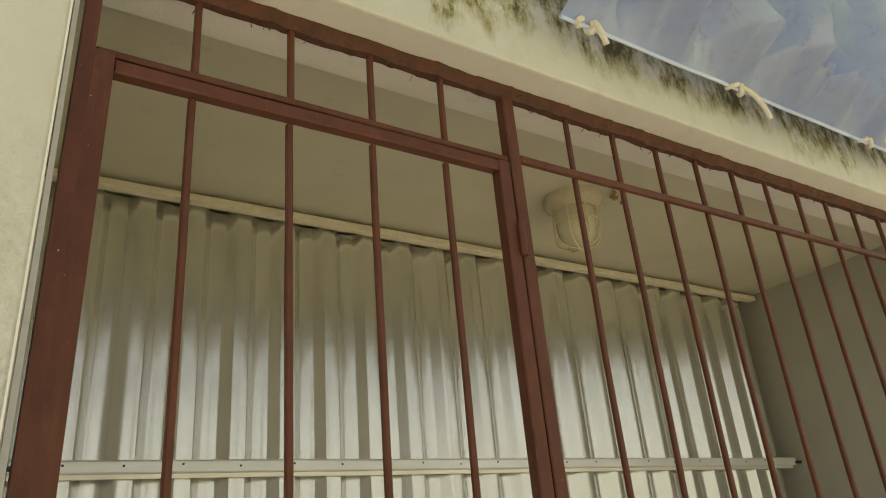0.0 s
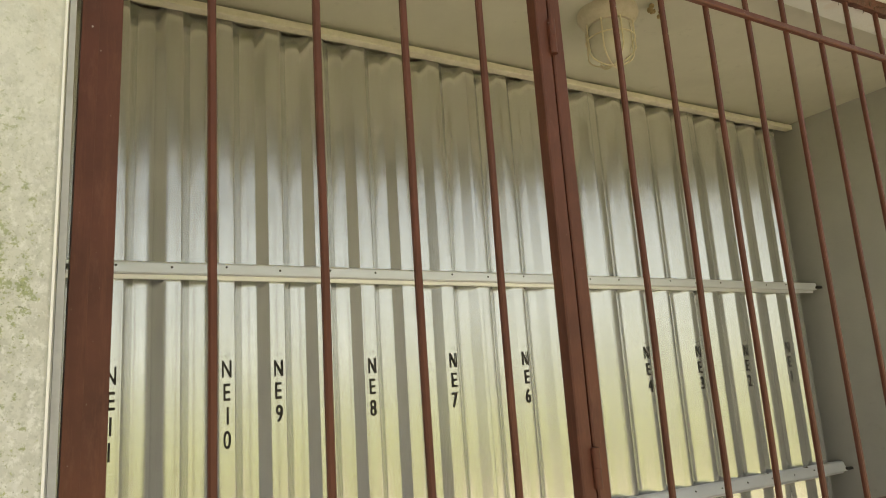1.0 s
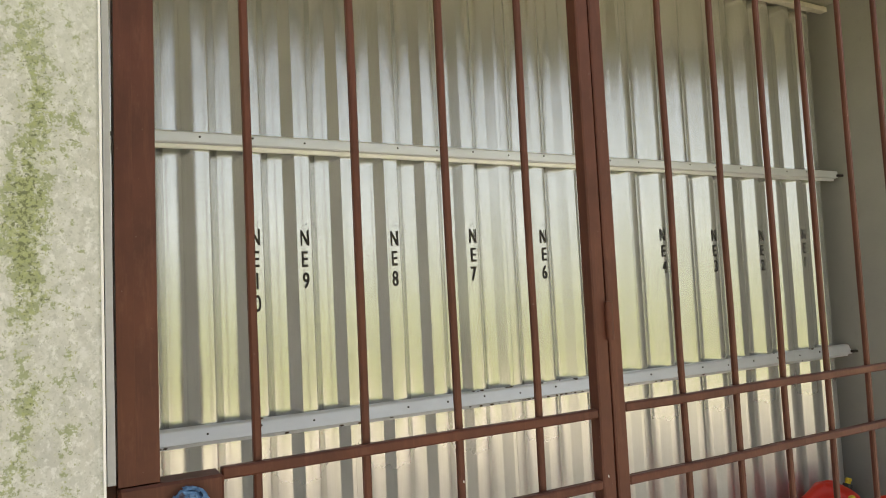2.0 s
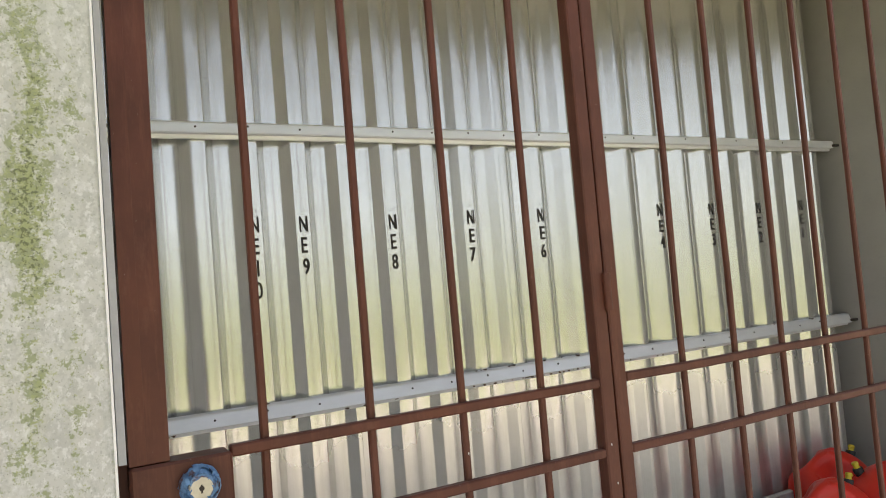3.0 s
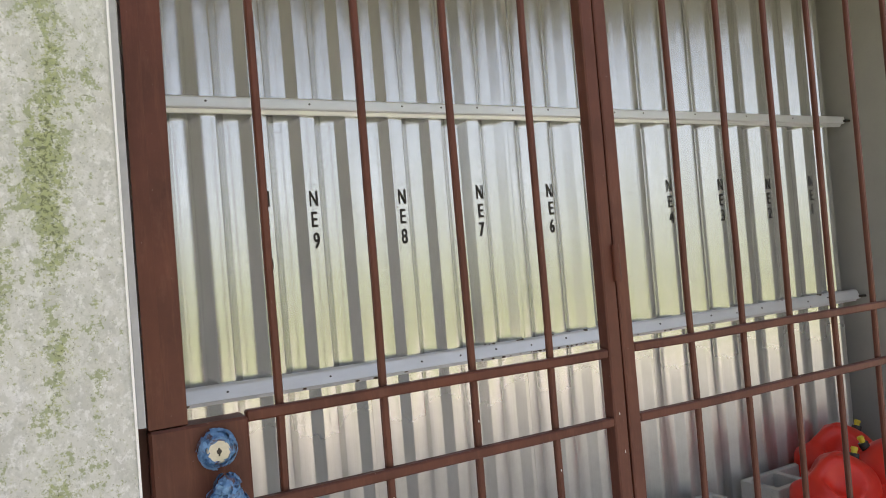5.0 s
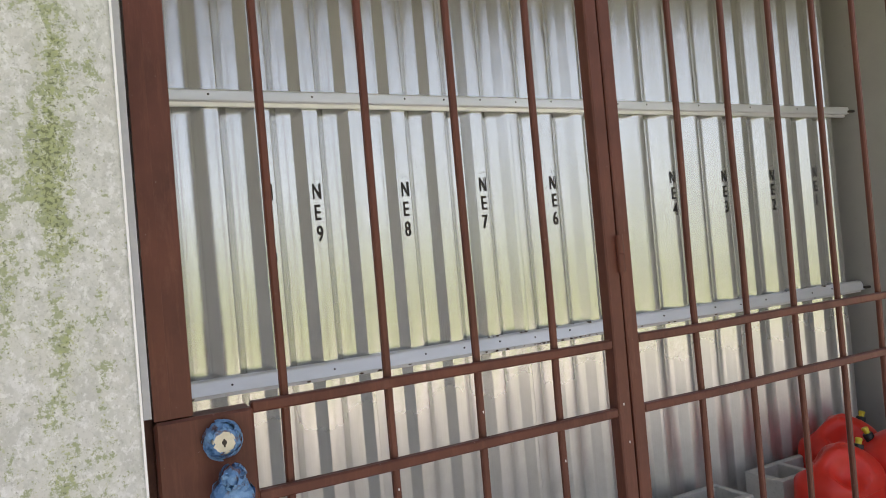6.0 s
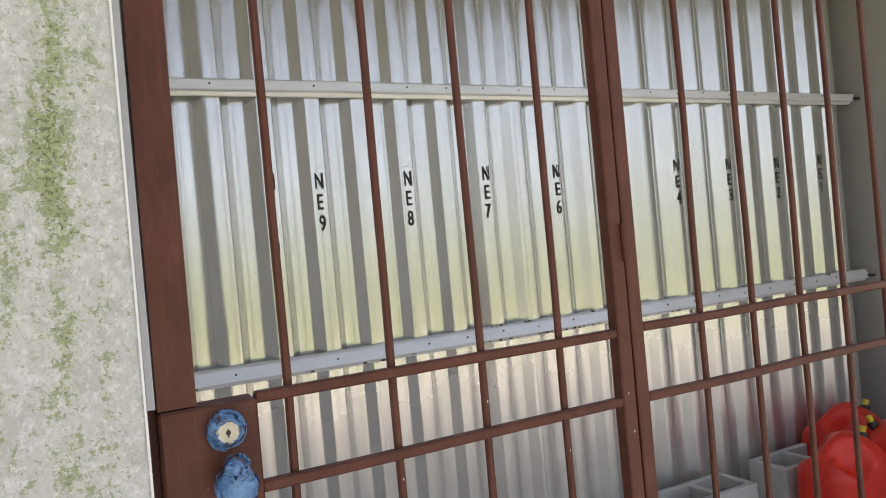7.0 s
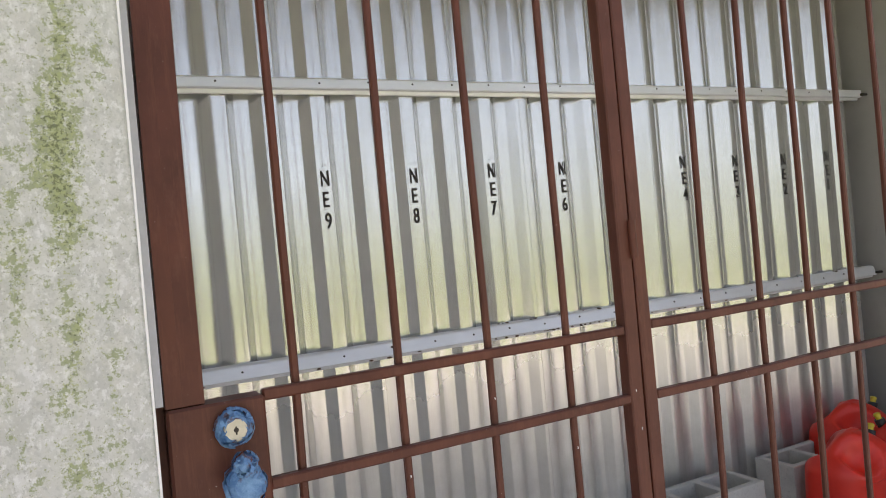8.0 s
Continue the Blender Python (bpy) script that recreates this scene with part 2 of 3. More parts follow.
def grass_material():
    k = Mat("dry_grass", 0.95, spec=0.1)
    n = k.noise(0.6, 6, 0.7)
    f = k.noise(35, 4, 0.7)
    c = k.mix(k.ramp(n, 0.3, 0.7), (0.23, 0.26, 0.10), (0.33, 0.32, 0.16))
    c = k.mix(k.ramp(f, 0.4, 0.7, 0, 0.5), c, (0.15, 0.18, 0.06))
    return k.color(c).bump(f, 0.8, 0.02).m


STUCCO = stucco_material()
CEILING = plaster_material("ceiling_paint", (0.54, 0.53, 0.425), (0.47, 0.46, 0.37))
SIDE = plaster_material("side_wall_paint", (0.41, 0.405, 0.37), (0.355, 0.35, 0.32))
PALE = plaster_material("pale_reflector_paint", (0.74, 0.74, 0.73), (0.66, 0.66, 0.65))
PAINT = paint_material()
CRUST = rough_paint_material()
SHEET = panel_material()
TRACK = metal_material("aluminium_bar", (0.86, 0.88, 0.90), (0.76, 0.78, 0.80), 0.36, 0.40)
GREYMETAL = metal_material("dull_grey_metal", (0.50, 0.52, 0.56), (0.40, 0.42, 0.45), 0.5, 0.5)
STEEL = metal_material("dark_screw_steel", (0.10, 0.09, 0.08), (0.05, 0.045, 0.04), 0.55)
TRIM = plain_material("cream_trim_paint", (0.70, 0.66, 0.54), (0.58, 0.54, 0.43), 0.6)
WHITE = plain_material("chalky_white_paint", (0.74, 0.74, 0.72), (0.60, 0.60, 0.58), 0.6)
BEAD = plain_material("white_bead_paint", (0.88, 0.88, 0.87), (0.82, 0.82, 0.81), 0.5)
FILLER = plain_material("grey_filler_paint", (0.56, 0.57, 0.58), (0.46, 0.47, 0.48), 0.6)
INK = plain_material("black_stencil_ink", (0.020, 0.017, 0.014), (0.045, 0.035, 0.028), 0.7, 0, 90)
WORN = plain_material("worn_stencil_ink", (0.040, 0.036, 0.032), (0.14, 0.13, 0.12), 0.7, 0, 110)
FADED = plain_material("faded_stencil_ink", (0.020, 0.018, 0.015), (0.055, 0.048, 0.040), 0.7, 0, 100)
BLOCK = concrete_material("concrete_block", (0.60, 0.59, 0.55), (0.44, 0.43, 0.40))
SLAB = concrete_material("porch_slab", (0.60, 0.56, 0.52), (0.48, 0.45, 0.42), 0.5)
PAVING = concrete_material("pink_paving", (0.62, 0.53, 0.49), (0.53, 0.46, 0.42), 0.4)
GRASS = grass_material()
RED = plastic_material("red_polyethylene", (0.74, 0.034, 0.014), (0.62, 0.024, 0.012), 0.36)
BLACK = plastic_material("black_plastic", (0.014, 0.014, 0.014), (0.022, 0.021, 0.020), 0.42)
YELLOW = plastic_material("yellow_plastic", (0.72, 0.58, 0.035), (0.62, 0.48, 0.03), 0.42)
TARP = tarp_material()
ROPE = plain_material("cotton_rope", (0.84, 0.82, 0.76), (0.66, 0.63, 0.56), 0.9, 0, 120)
TAPE = tape_material()
BRASS = plain_material("dull_lock_face", (0.66, 0.63, 0.52), (0.50, 0.47, 0.38), 0.45, 0.4, 60)
LAMPBODY = plain_material("aged_cream_enamel", (0.52, 0.47, 0.36), (0.42, 0.37, 0.27), 0.6)
WIRE = plain_material("cream_wire", (0.66, 0.60, 0.42), (0.55, 0.48, 0.32), 0.5)
GLASS = glass_material()
DUST = plain_material("web_dust", (0.12, 0.075, 0.05), (0.06, 0.04, 0.028), 0.95, 0, 80)
NEST = plain_material("dry_mud", (0.36, 0.27, 0.13), (0.26, 0.19, 0.09), 0.95, 0, 120)

# ---- mesh helpers ----
BASE = {}


def thing(name, at, label, category, group="", kind=""):
    """An Empty at the base of a thing; its parts are given in world metres."""
    ob = new(name)
    ob.empty_display_size = 0.05
    ob.location = at
    BASE[ob] = Vector(at)
    return tagged(ob, label, category, group, kind)


def part(name, bm, material, parent, label="", smooth=False):
    """One mesh object under a thing or a part."""
    root = parent
    while root.parent:
        root = root.parent
    bmesh.ops.translate(bm, verts=bm.verts, vec=-BASE[root])
    me = bpy.data.meshes.new(name)
    bm.to_mesh(me)
    bm.free()
    me.materials.append(material)
    if smooth:
        me.shade_smooth()
        me.set_sharp_from_angle(angle=radians(38))
    ob = new(name, me)
    ob.parent = parent
    return tagged(ob, label)


def solid(name, bm, material, label="", category="", kind="", smooth=False, group=""):
    """A thing of one mesh."""
    me = bpy.data.meshes.new(name)
    bm.to_mesh(me)
    bm.free()
    me.materials.append(material)
    if smooth:
        me.shade_smooth()
        me.set_sharp_from_angle(angle=radians(38))
    return tagged(new(name, me), label, category, group, kind)


def box(x0, x1, y0, y1, z0, z1, bevel=0.0, seg=2, bm=None):
    bm = bm or bmesh.new()
    m = Matrix.LocRotScale(((x0 + x1) / 2, (y0 + y1) / 2, (z0 + z1) / 2), None, (x1 - x0, y1 - y0, z1 - z0))
    made = bmesh.ops.create_cube(bm, size=1, matrix=m)
    if bevel:
        edges = {e for v in made["verts"] for e in v.link_edges}
        bmesh.ops.bevel(bm, geom=list(edges), offset=bevel, segments=seg, profile=0.5, affect="EDGES")
    return bm


def lathe(rings, segments=24, m=None, bm=None, caps=True):
    """A turned form from (radius, height) rings along z, at the pose m."""
    bm = bm or bmesh.new()
    m = m or Matrix()
    loops = []
    for r, h in rings:
        loops.append([bm.verts.new(m @ Vector((r * math.cos(a), r * math.sin(a), h))) for a in (2 * math.pi * i / segments for i in range(segments))])
    for a, b in zip(loops, loops[1:]):
        for i in range(segments):
            j = (i + 1) % segments
            bm.faces.new((a[i], a[j], b[j], b[i]))
    if caps:
        bm.faces.new(loops[0][::-1])
        bm.faces.new(loops[-1])
    return bm


def tube(points, radius, sides=8, bm=None, closed=False, twist=0.0):
    """A round tube along points."""
    bm = bm or bmesh.new()
    pts = [Vector(p) for p in points]
    n = len(pts)
    loops = []
    up = Vector((0.31, 0.17, 0.93))
    for i, p in enumerate(pts):
        a = pts[(i - 1) % n] if closed or i else p
        b = pts[(i + 1) % n] if closed or i < n - 1 else p
        d = (b - a).normalized()
        s = d.cross(up)
        if s.length < 0.05:
            s = d.cross(Vector((1, 0, 0)))
        s.normalize()
        u = s.cross(d)
        loops.append([bm.verts.new(p + radius * (math.cos(t) * s + math.sin(t) * u)) for t in (2 * math.pi * k / sides + twist * i for k in range(sides))])
    pairs = list(zip(loops, loops[1:])) + ([(loops[-1], loops[0])] if closed else [])
    for a, b in pairs:
        for k in range(sides):
            j = (k + 1) % sides
            bm.faces.new((a[k], a[j], b[j], b[k]))
    if not closed:
        bm.faces.new(loops[0][::-1])
        bm.faces.new(loops[-1])
    bmesh.ops.recalc_face_normals(bm, faces=bm.faces)
    return bm


def outline(points, y0, y1):
    """A plate whose outline in x and z runs through points, from y0 to y1."""
    bm = bmesh.new()
    a = [bm.verts.new((x, y0, z)) for x, z in points]
    b = [bm.verts.new((x, y1, z)) for x, z in points]
    bm.faces.new(a)
    bm.faces.new(b[::-1])
    for i in range(len(points)):
        j = (i + 1) % len(points)
        bm.faces.new((a[i], b[i], b[j], a[j]))
    bmesh.ops.recalc_face_normals(bm, faces=bm.faces)
    return bm


def rod(x0, x1, y0, y1, z0, z1, along, wob=0.0015, step=0.06, bevel=0.003, seed=0.0):
    """A painted square bar that is slightly uneven along its length."""
    bm = box(x0, x1, y0, y1, z0, z1, bevel, 1)
    k = "xyz".index(along)
    lo, hi = ((x0, x1), (y0, y1), (z0, z1))[k]
    cuts = max(1, int((hi - lo) / step))
    nrm = Vector([1.0 if i == k else 0.0 for i in range(3)])
    for i in range(1, cuts):
        co = Vector((0, 0, 0))
        co[k] = lo + (hi - lo) * i / cuts
        bmesh.ops.bisect_plane(bm, geom=bm.verts[:] + bm.edges[:] + bm.faces[:], plane_co=co, plane_no=nrm)
    for v in bm.verts:
        p = Vector((seed, seed * 0.7, seed * 1.3)) + Vector([v.co[i] * (3.0 if i == k else 0.0) for i in range(3)])
        d = Vector((noise.noise(p), noise.noise(p + Vector((9, 3, 1))), noise.noise(p + Vector((2, 8, 5)))))
        d[k] = 0
        v.co += d * wob
    return bm


# ---- setting ----
GATE_L, GATE_R = -0.988, 2.50      # the opening
SOFFIT, CEIL, FRONT, INNER = 2.53, 2.672, -0.10, 0.12
PANEL_Y = 1.10                     # front faces of the storm panels

wall = outline([(-6, -0.05), (GATE_L, -0.05), (GATE_L + 0.016, SOFFIT), (GATE_R, SOFFIT), (GATE_R, -0.05), (7, -0.05), (7, 3.50), (-6, 3.50)], FRONT, INNER)
rim = [e for e in wall.edges if all(abs(v.co.y - FRONT) < 1e-4 and -1 < v.co.x < 2.6 and v.co.z < 2.6 for v in e.verts)]
bmesh.ops.bevel(wall, geom=rim, offset=0.006, segments=2, profile=0.5, affect="EDGES")
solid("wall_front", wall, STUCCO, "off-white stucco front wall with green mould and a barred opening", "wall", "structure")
solid("wall_east", box(GATE_R, GATE_R + 0.2, INNER, 1.45, -0.05, CEIL + 0.02), SIDE, "plain beige plaster side wall of the porch", "wall", "structure")
# unseen wall, its paint made pale to lighten reflections in the panels
solid("wall_west", box(GATE_L - 0.2, GATE_L, INNER, 1.45, -0.05, CEIL + 0.02), PALE, "unseen side wall of the porch, pale to lighten the panel reflections", "wall", "structure")
# unseen wall, added behind the panels to keep the sun out
solid("wall_back", box(GATE_L, GATE_R, 1.25, 1.45, -0.05, CEIL + 0.02), SIDE, "unseen plain wall behind the storm panels, added to block the sun", "wall", "structure")
solid("ceiling", box(GATE_L - 0.2, GATE_R + 0.2, INNER, 1.45, CEIL + 0.02, CEIL + 0.2, bm=box(GATE_L, GATE_R, INNER, 1.25, CEIL, CEIL + 0.02)), CEILING, "beige painted porch ceiling", "ceiling", "structure")
# unseen slab and rear wall, added to shade the porch from the sun behind
solid("roof", box(-6, 7, INNER, 6, 3.30, 3.50, bm=box(-6, 7, 5.9, 6, 0, 3.30)), SIDE, "unseen flat roof and rear wall added to block the sun", "roof", "structure")
solid("floor", box(GATE_L, GATE_R, -0.1, 1.25, -0.05, 0.0), SLAB, "grey concrete porch floor", "floor", "structure")
ground = bmesh.new()
bmesh.ops.create_grid(ground, x_segments=8, y_segments=8, size=1500, matrix=Matrix.Translation((0, 0, -0.06)))
solid("ground", ground, GRASS, "dry green lawn reaching to the horizon", "ground", "structure")
solid("pavement", box(-6, 7, -3.4, -0.1, -0.055, -0.012), PAVING, "pinkish concrete paving in front of the porch", "pavement", "structure")
solid("trim", box(-0.95, 2.478, 1.045, 1.085, 2.630, 2.656, 0.003), TRIM, "cream painted strip along the top of the panels", "trim", "structure")

# near-white bead that paints in the light caught by the stucco corner
bead = outline([(GATE_L - 0.0022, 0.0), (GATE_L + 0.0012, 0.0), (GATE_L + 0.0172, SOFFIT - 0.001), (GATE_L + 0.0138, SOFFIT - 0.001)], FRONT - 0.003, FRONT + 0.012)
bmesh.ops.bevel(bead, geom=[e for e in bead.edges if e.calc_length() > 1], offset=0.001, segments=2, profile=0.5, affect="EDGES")
solid("corner_trim", bead, BEAD, "thin white corner bead, painting in light along the edge of the opening", "trim", "structure")

solid("filler_trim", outline([(-0.9755, 1.044), (-0.9650, 1.044), (-0.9605, SOFFIT - 0.032), (-0.9675, SOFFIT - 0.032)], -0.045, -0.025), FILLER, "grey painted filler strip between wall and gate post", "trim", "structure")

# ---- storm panels ----
PITCH, RUN, DEEP, FLAT = 0.15875, 0.030, 0.034, 0.0495


def rib(x):
    """Depth of the corrugation at x: 0 on the front flats, DEEP on the rear ones."""
    u = (x + PITCH / 2) % PITCH - PITCH / 2
    a = abs(u)
    if a < FLAT / 2:
        return 0.0
    if a < FLAT / 2 + RUN:
        return DEEP * (a - FLAT / 2) / RUN
    return DEEP


def storm_panel(number, x0, x1, letter_x):
    at = ((x0 + x1) / 2, PANEL_Y + 0.016, 0.0)
    ob = thing("storm_panel", at, "corrugated mill-finish aluminium storm panel with black stencilled marking", "storm panel", "storm panels across the doorway")
    stops = {round(x0, 5), round(x1, 5)}
    k0 = int(math.floor(x0 / PITCH)) - 1
    for k in range(k0, k0 + 6):
        for e in (-FLAT / 2 - RUN, -FLAT / 2, FLAT / 2, FLAT / 2 + RUN):
            for d in (-0.0025, 0.0025):
                x = k * PITCH + e + d
                if x0 < x < x1:
                    stops.add(round(x, 5))
    xs = sorted(stops)
    off = 0.002 if number % 2 else 0.0
    zs = [0.004 + 2.640 * i / 22 for i in range(23)]
    bm = bmesh.new()
    rows = []
    for thick in (0.0, 0.0014):
        grid = []
        for z in zs:
            grid.append([bm.verts.new((x, PANEL_Y + off + thick + rib(x) + 0.0022 * noise.noise((x * 2.2, z * 1.7, 3.0)), z)) for x in xs])
        rows.append(grid)
    f, b = rows
    for i in range(len(zs) - 1):
        for j in range(len(xs) - 1):
            bm.faces.new((f[i][j], f[i][j + 1], f[i + 1][j + 1], f[i + 1][j]))
            bm.faces.new((b[i][j], b[i + 1][j], b[i + 1][j + 1], b[i][j + 1]))
        bm.faces.new((f[i][0], f[i + 1][0], b[i + 1][0], b[i][0]))
        bm.faces.new((f[i][-1], b[i][-1], b[i + 1][-1], f[i + 1][-1]))
    for j in range(len(xs) - 1):
        bm.faces.new((f[0][j], b[0][j], b[0][j + 1], f[0][j + 1]))
        bm.faces.new((f[-1][j], f[-1][j + 1], b[-1][j + 1], b[-1][j]))
    part("sheet", bm, SHEET, ob, smooth=True)
    # stencilled letters, one under the other
    z = 1.511 + 0.004 * math.sin(number * 2.1)
    text = "NE" + str(number)
    for i, ch in enumerate(text):
        if i == 0:
            dots = box(letter_x - 0.005, letter_x - 0.0025, PANEL_Y + off - 0.0042, PANEL_Y + off - 0.0030, z + 0.013, z + 0.016)
            box(letter_x + 0.007, letter_x + 0.0085, PANEL_Y + off - 0.0042, PANEL_Y + off - 0.0030, z + 0.017, z + 0.022, bm=dots)
            part("stencil_mark", dots, INK, ob)
        lettering(ch, letter_x + 0.0015 * math.sin(number + i * 2), PANEL_Y + off - 0.0035, z - i * 0.0690, ob, WORN if number == 1 else FADED if number < 5 else INK)
    return ob


def lettering(ch, x, y, z_top, parent, ink):
    """One stencilled character as a thin mesh on the front of a rib."""
    cu = bpy.data.curves.new("letter", "FONT")
    cu.body, cu.size, cu.align_x, cu.extrude, cu.offset = ch, 0.078, "CENTER", 0.0006, 0.0007
    tmp = new("letter", cu)
    deps = bpy.context.evaluated_depsgraph_get()
    me = bpy.data.meshes.new_from_object(tmp.evaluated_get(deps))
    bpy.data.objects.remove(tmp)
    bm = bmesh.new()
    bm.from_mesh(me)
    bpy.data.meshes.remove(me)
    xs = [v.co.x for v in bm.verts]
    ys = [v.co.y for v in bm.verts]
    mid, top = (min(xs) + max(xs)) / 2, max(ys)
    w = max(xs) - min(xs)
    s = min(0.62, 0.028 / w)
    for v in bm.verts:
        lx, ly, lz = v.co
        v.co = Vector((x + (lx - mid) * s, y - lz, z_top + (ly - top) * 0.93))
    part("lettering", bm, ink, parent, "black stencilled character " + ch)


P = 0.3175
for number in range(1, 12):
    cx = (8 - number) * P
    x0, x1 = max(cx - P / 2 - 0.012, -0.945), min(cx + P / 2 + 0.012, 2.468)
    lx = cx + (PITCH if number >= 10 else 0.0)
    storm_panel(number, x0, x1, lx)


def panel_bar(z0, z1, name_label, tilt):
    """A horizontal aluminium angle across the panels with a lower lip and screws."""
    ob = thing("panel_bar", (0.8, 1.08, z0), name_label, "bar", "bars across the storm panels")
    x0, x1 = -0.918, 2.470
    zm = z0 + 0.016
    lean = tilt * (z1 - zm)
    prof = [(1.096, z1), (1.064 + lean, z1 - 0.001), (1.059 + lean, z1 - 0.003), (1.057 + lean * 0.9, z1 - 0.007), (1.056, zm - 0.001), (1.058, zm - 0.004), (1.077, zm - 0.005), (1.080, z0), (1.096, z0)]
    bm = bmesh.new()
    n = 24
    loops = [[bm.verts.new((x0 + (x1 - x0) * i / n, y + 0.0012 * noise.noise((i * 0.6, z0, 1)), z + 0.002 * noise.noise((i * 0.35, z0, 4)))) for y, z in prof] for i in range(n + 1)]
    for a, b in zip(loops, loops[1:]):
        for k in range(len(prof)):
            j = (k + 1) % len(prof)
            bm.faces.new((a[k], a[j], b[j], b[k]))
    bm.faces.new(loops[0])
    bm.faces.new(loops[-1][::-1])
    bmesh.ops.recalc_face_normals(bm, faces=bm.faces)
    part("channel", bm, TRACK, ob)
    first = part_screw(ob, -0.7938, 1.0570 + lean / 2, (z1 + zm) / 2)
    for k in range(1, 20):
        x = -0.7938 + PITCH * k
        sc = first.copy()
        scene.collection.objects.link(sc)
        sc.parent = ob
        sc.location = (PITCH * k + 0.01 * math.sin(k * 5.3), 0, 0.003 * math.sin(k * 3.7))
    for x, s in ((x0 + 0.012, 1), (x1 + 0.004, -1)):
        b2 = box(x - 0.016, x + 0.022, 1.040, 1.060, z0 + 0.018, z0 + 0.030, 0.003, 1)
        lathe([(0.006, 0), (0.006, 0.022)], 8, pose(x - 0.004 * s, 1.048, z0 + 0.024, 0, 90 * s, 0), b2)
        part("end_bolt", b2, STEEL, ob, "dark rusty end bolt")
    return ob


def part_screw(ob, x, y, z):
    bm = lathe([(0.0036, 0), (0.0036, 0.003), (0.0024, 0.0045)], 8, pose(x, y + 0.002, z, 90, 0, 0))
    return part("screw", bm, STEEL, ob)


panel_bar(1.757, 1.806, "pale aluminium angle bar screwed across the upper panels", 0)
panel_bar(0.872, 0.930, "pale aluminium angle bar screwed across the middle of the panels", 0.36)
solid("side_track", box(-0.956, -0.921, 1.062, 1.098, 0.0, 2.66, 0.003), WHITE, "white painted track at the edge of the panels", "track", "structure")

# ---- gate ----
BAR, RAIL = 0.0066, 0.0092


def top_crust(ob, x0, x1):
    """The thickly painted, ragged top rail where the gate meets the soffit."""
    bm = bmesh.new()
    n = int((x1 - x0) / 0.012)
    loops = []
    for i in range(n + 1):
        x = x0 + (x1 - x0) * i / n
        low = 0.030 + 0.006 * noise.noise((x * 9, 1, 2)) + 0.007 * max(0, noise.noise((x * 40, 3, 1)))
        wide = 0.016 + 0.004 * noise.noise((x * 11, 5, 2)) + 0.006 * max(0, noise.noise((x * 33, 9, 1)))
        loops.append([bm.verts.new(c) for c in ((x, -wide - 0.006, SOFFIT - 0.001), (x, -wide, SOFFIT - low * 0.6), (x, -wide + 0.006, SOFFIT - low), (x, wide - 0.006, SOFFIT - low * 0.95), (x, wide, SOFFIT - low * 0.5), (x, wide + 0.004, SOFFIT - 0.001))])
    for a, b in zip(loops, loops[1:]):
        for k in range(6):
            j = (k + 1) % 6
            bm.faces.new((a[k], a[j], b[j], b[k]))
    bm.faces.new(loops[0])
    bm.faces.new(loops[-1][::-1])
    bmesh.ops.recalc_face_normals(bm, faces=bm.faces)
    part("top_rail", bm, CRUST, ob, "ragged top rail crusted with brown paint", smooth=True)


def leaning(bm, slope, z0):
    """The same bar, leaning along x above z0."""
    for v in bm.verts:
        v.co.x += slope * (v.co.z - z0)
    return bm


def fixed_gate():
    ob = thing("security_gate", (0.75, 0, 0), "fixed brown-painted steel bar grille across the porch", "security gate")
    top_crust(ob, GATE_L, GATE_R)
    part("frame_post", leaning(rod(-0.9615, -0.9375, -0.030, 0.020, 1.036, SOFFIT - 0.004, "z", 0.0012, bevel=0.0004, seed=2), 0.0082, 1.036), PAINT, ob, "brown steel post")
    part("frame_post", rod(-0.955, -0.930, -0.004, 0.026, 0.0, 1.034, "z", 0.001, seed=4), PAINT, ob)
    part("hinge_post", rod(-0.043, -0.011, -0.016, 0.016, 0.0, SOFFIT - 0.005, "z", 0.0012, seed=5), PAINT, ob)
    part("header_rail", rod(-0.926, -0.044, -0.010, 0.008, 2.319, 2.333, "x", seed=6), PAINT, ob)
    x = -0.759
    for k, x in enumerate((-0.759, -0.574, -0.394, -0.214)):
        part("bar", rod(x - BAR, x + BAR, -BAR, BAR, 2.332, SOFFIT - 0.012, "z", seed=20 + k), PAINT, ob)
    bars = [0.174 + 0.1695 * k for k in range(14)]
    for k, x in enumerate(bars):
        part("bar", rod(x - BAR, x + BAR, -BAR + 0.004, BAR + 0.004, 0.09, SOFFIT - 0.012, "z", 0.002, seed=30 + k), PAINT, ob)
    for z, r in ((1.033, RAIL), (0.885, RAIL), (2.334, 0.009), (0.10, RAIL)):
        part("rail", rod(-0.010, GATE_R - 0.003, -r - 0.0055, r - 0.0055, z - r, z + r, "x", 0.002, seed=50 + z), PAINT, ob)
    for z in (0.05, 1.2):
        part("wall_bracket", box(GATE_R - 0.035, GATE_R - 0.001, -0.03, 0.03, z, z + 0.05, 0.003), PAINT, ob)
    part("strike_box", rod(-0.987, -0.9557, 0.004, 0.060, 0.70, 1.042, "z", 0.001, seed=9), PAINT, ob, "dark brown strike box on the frame")
    return ob


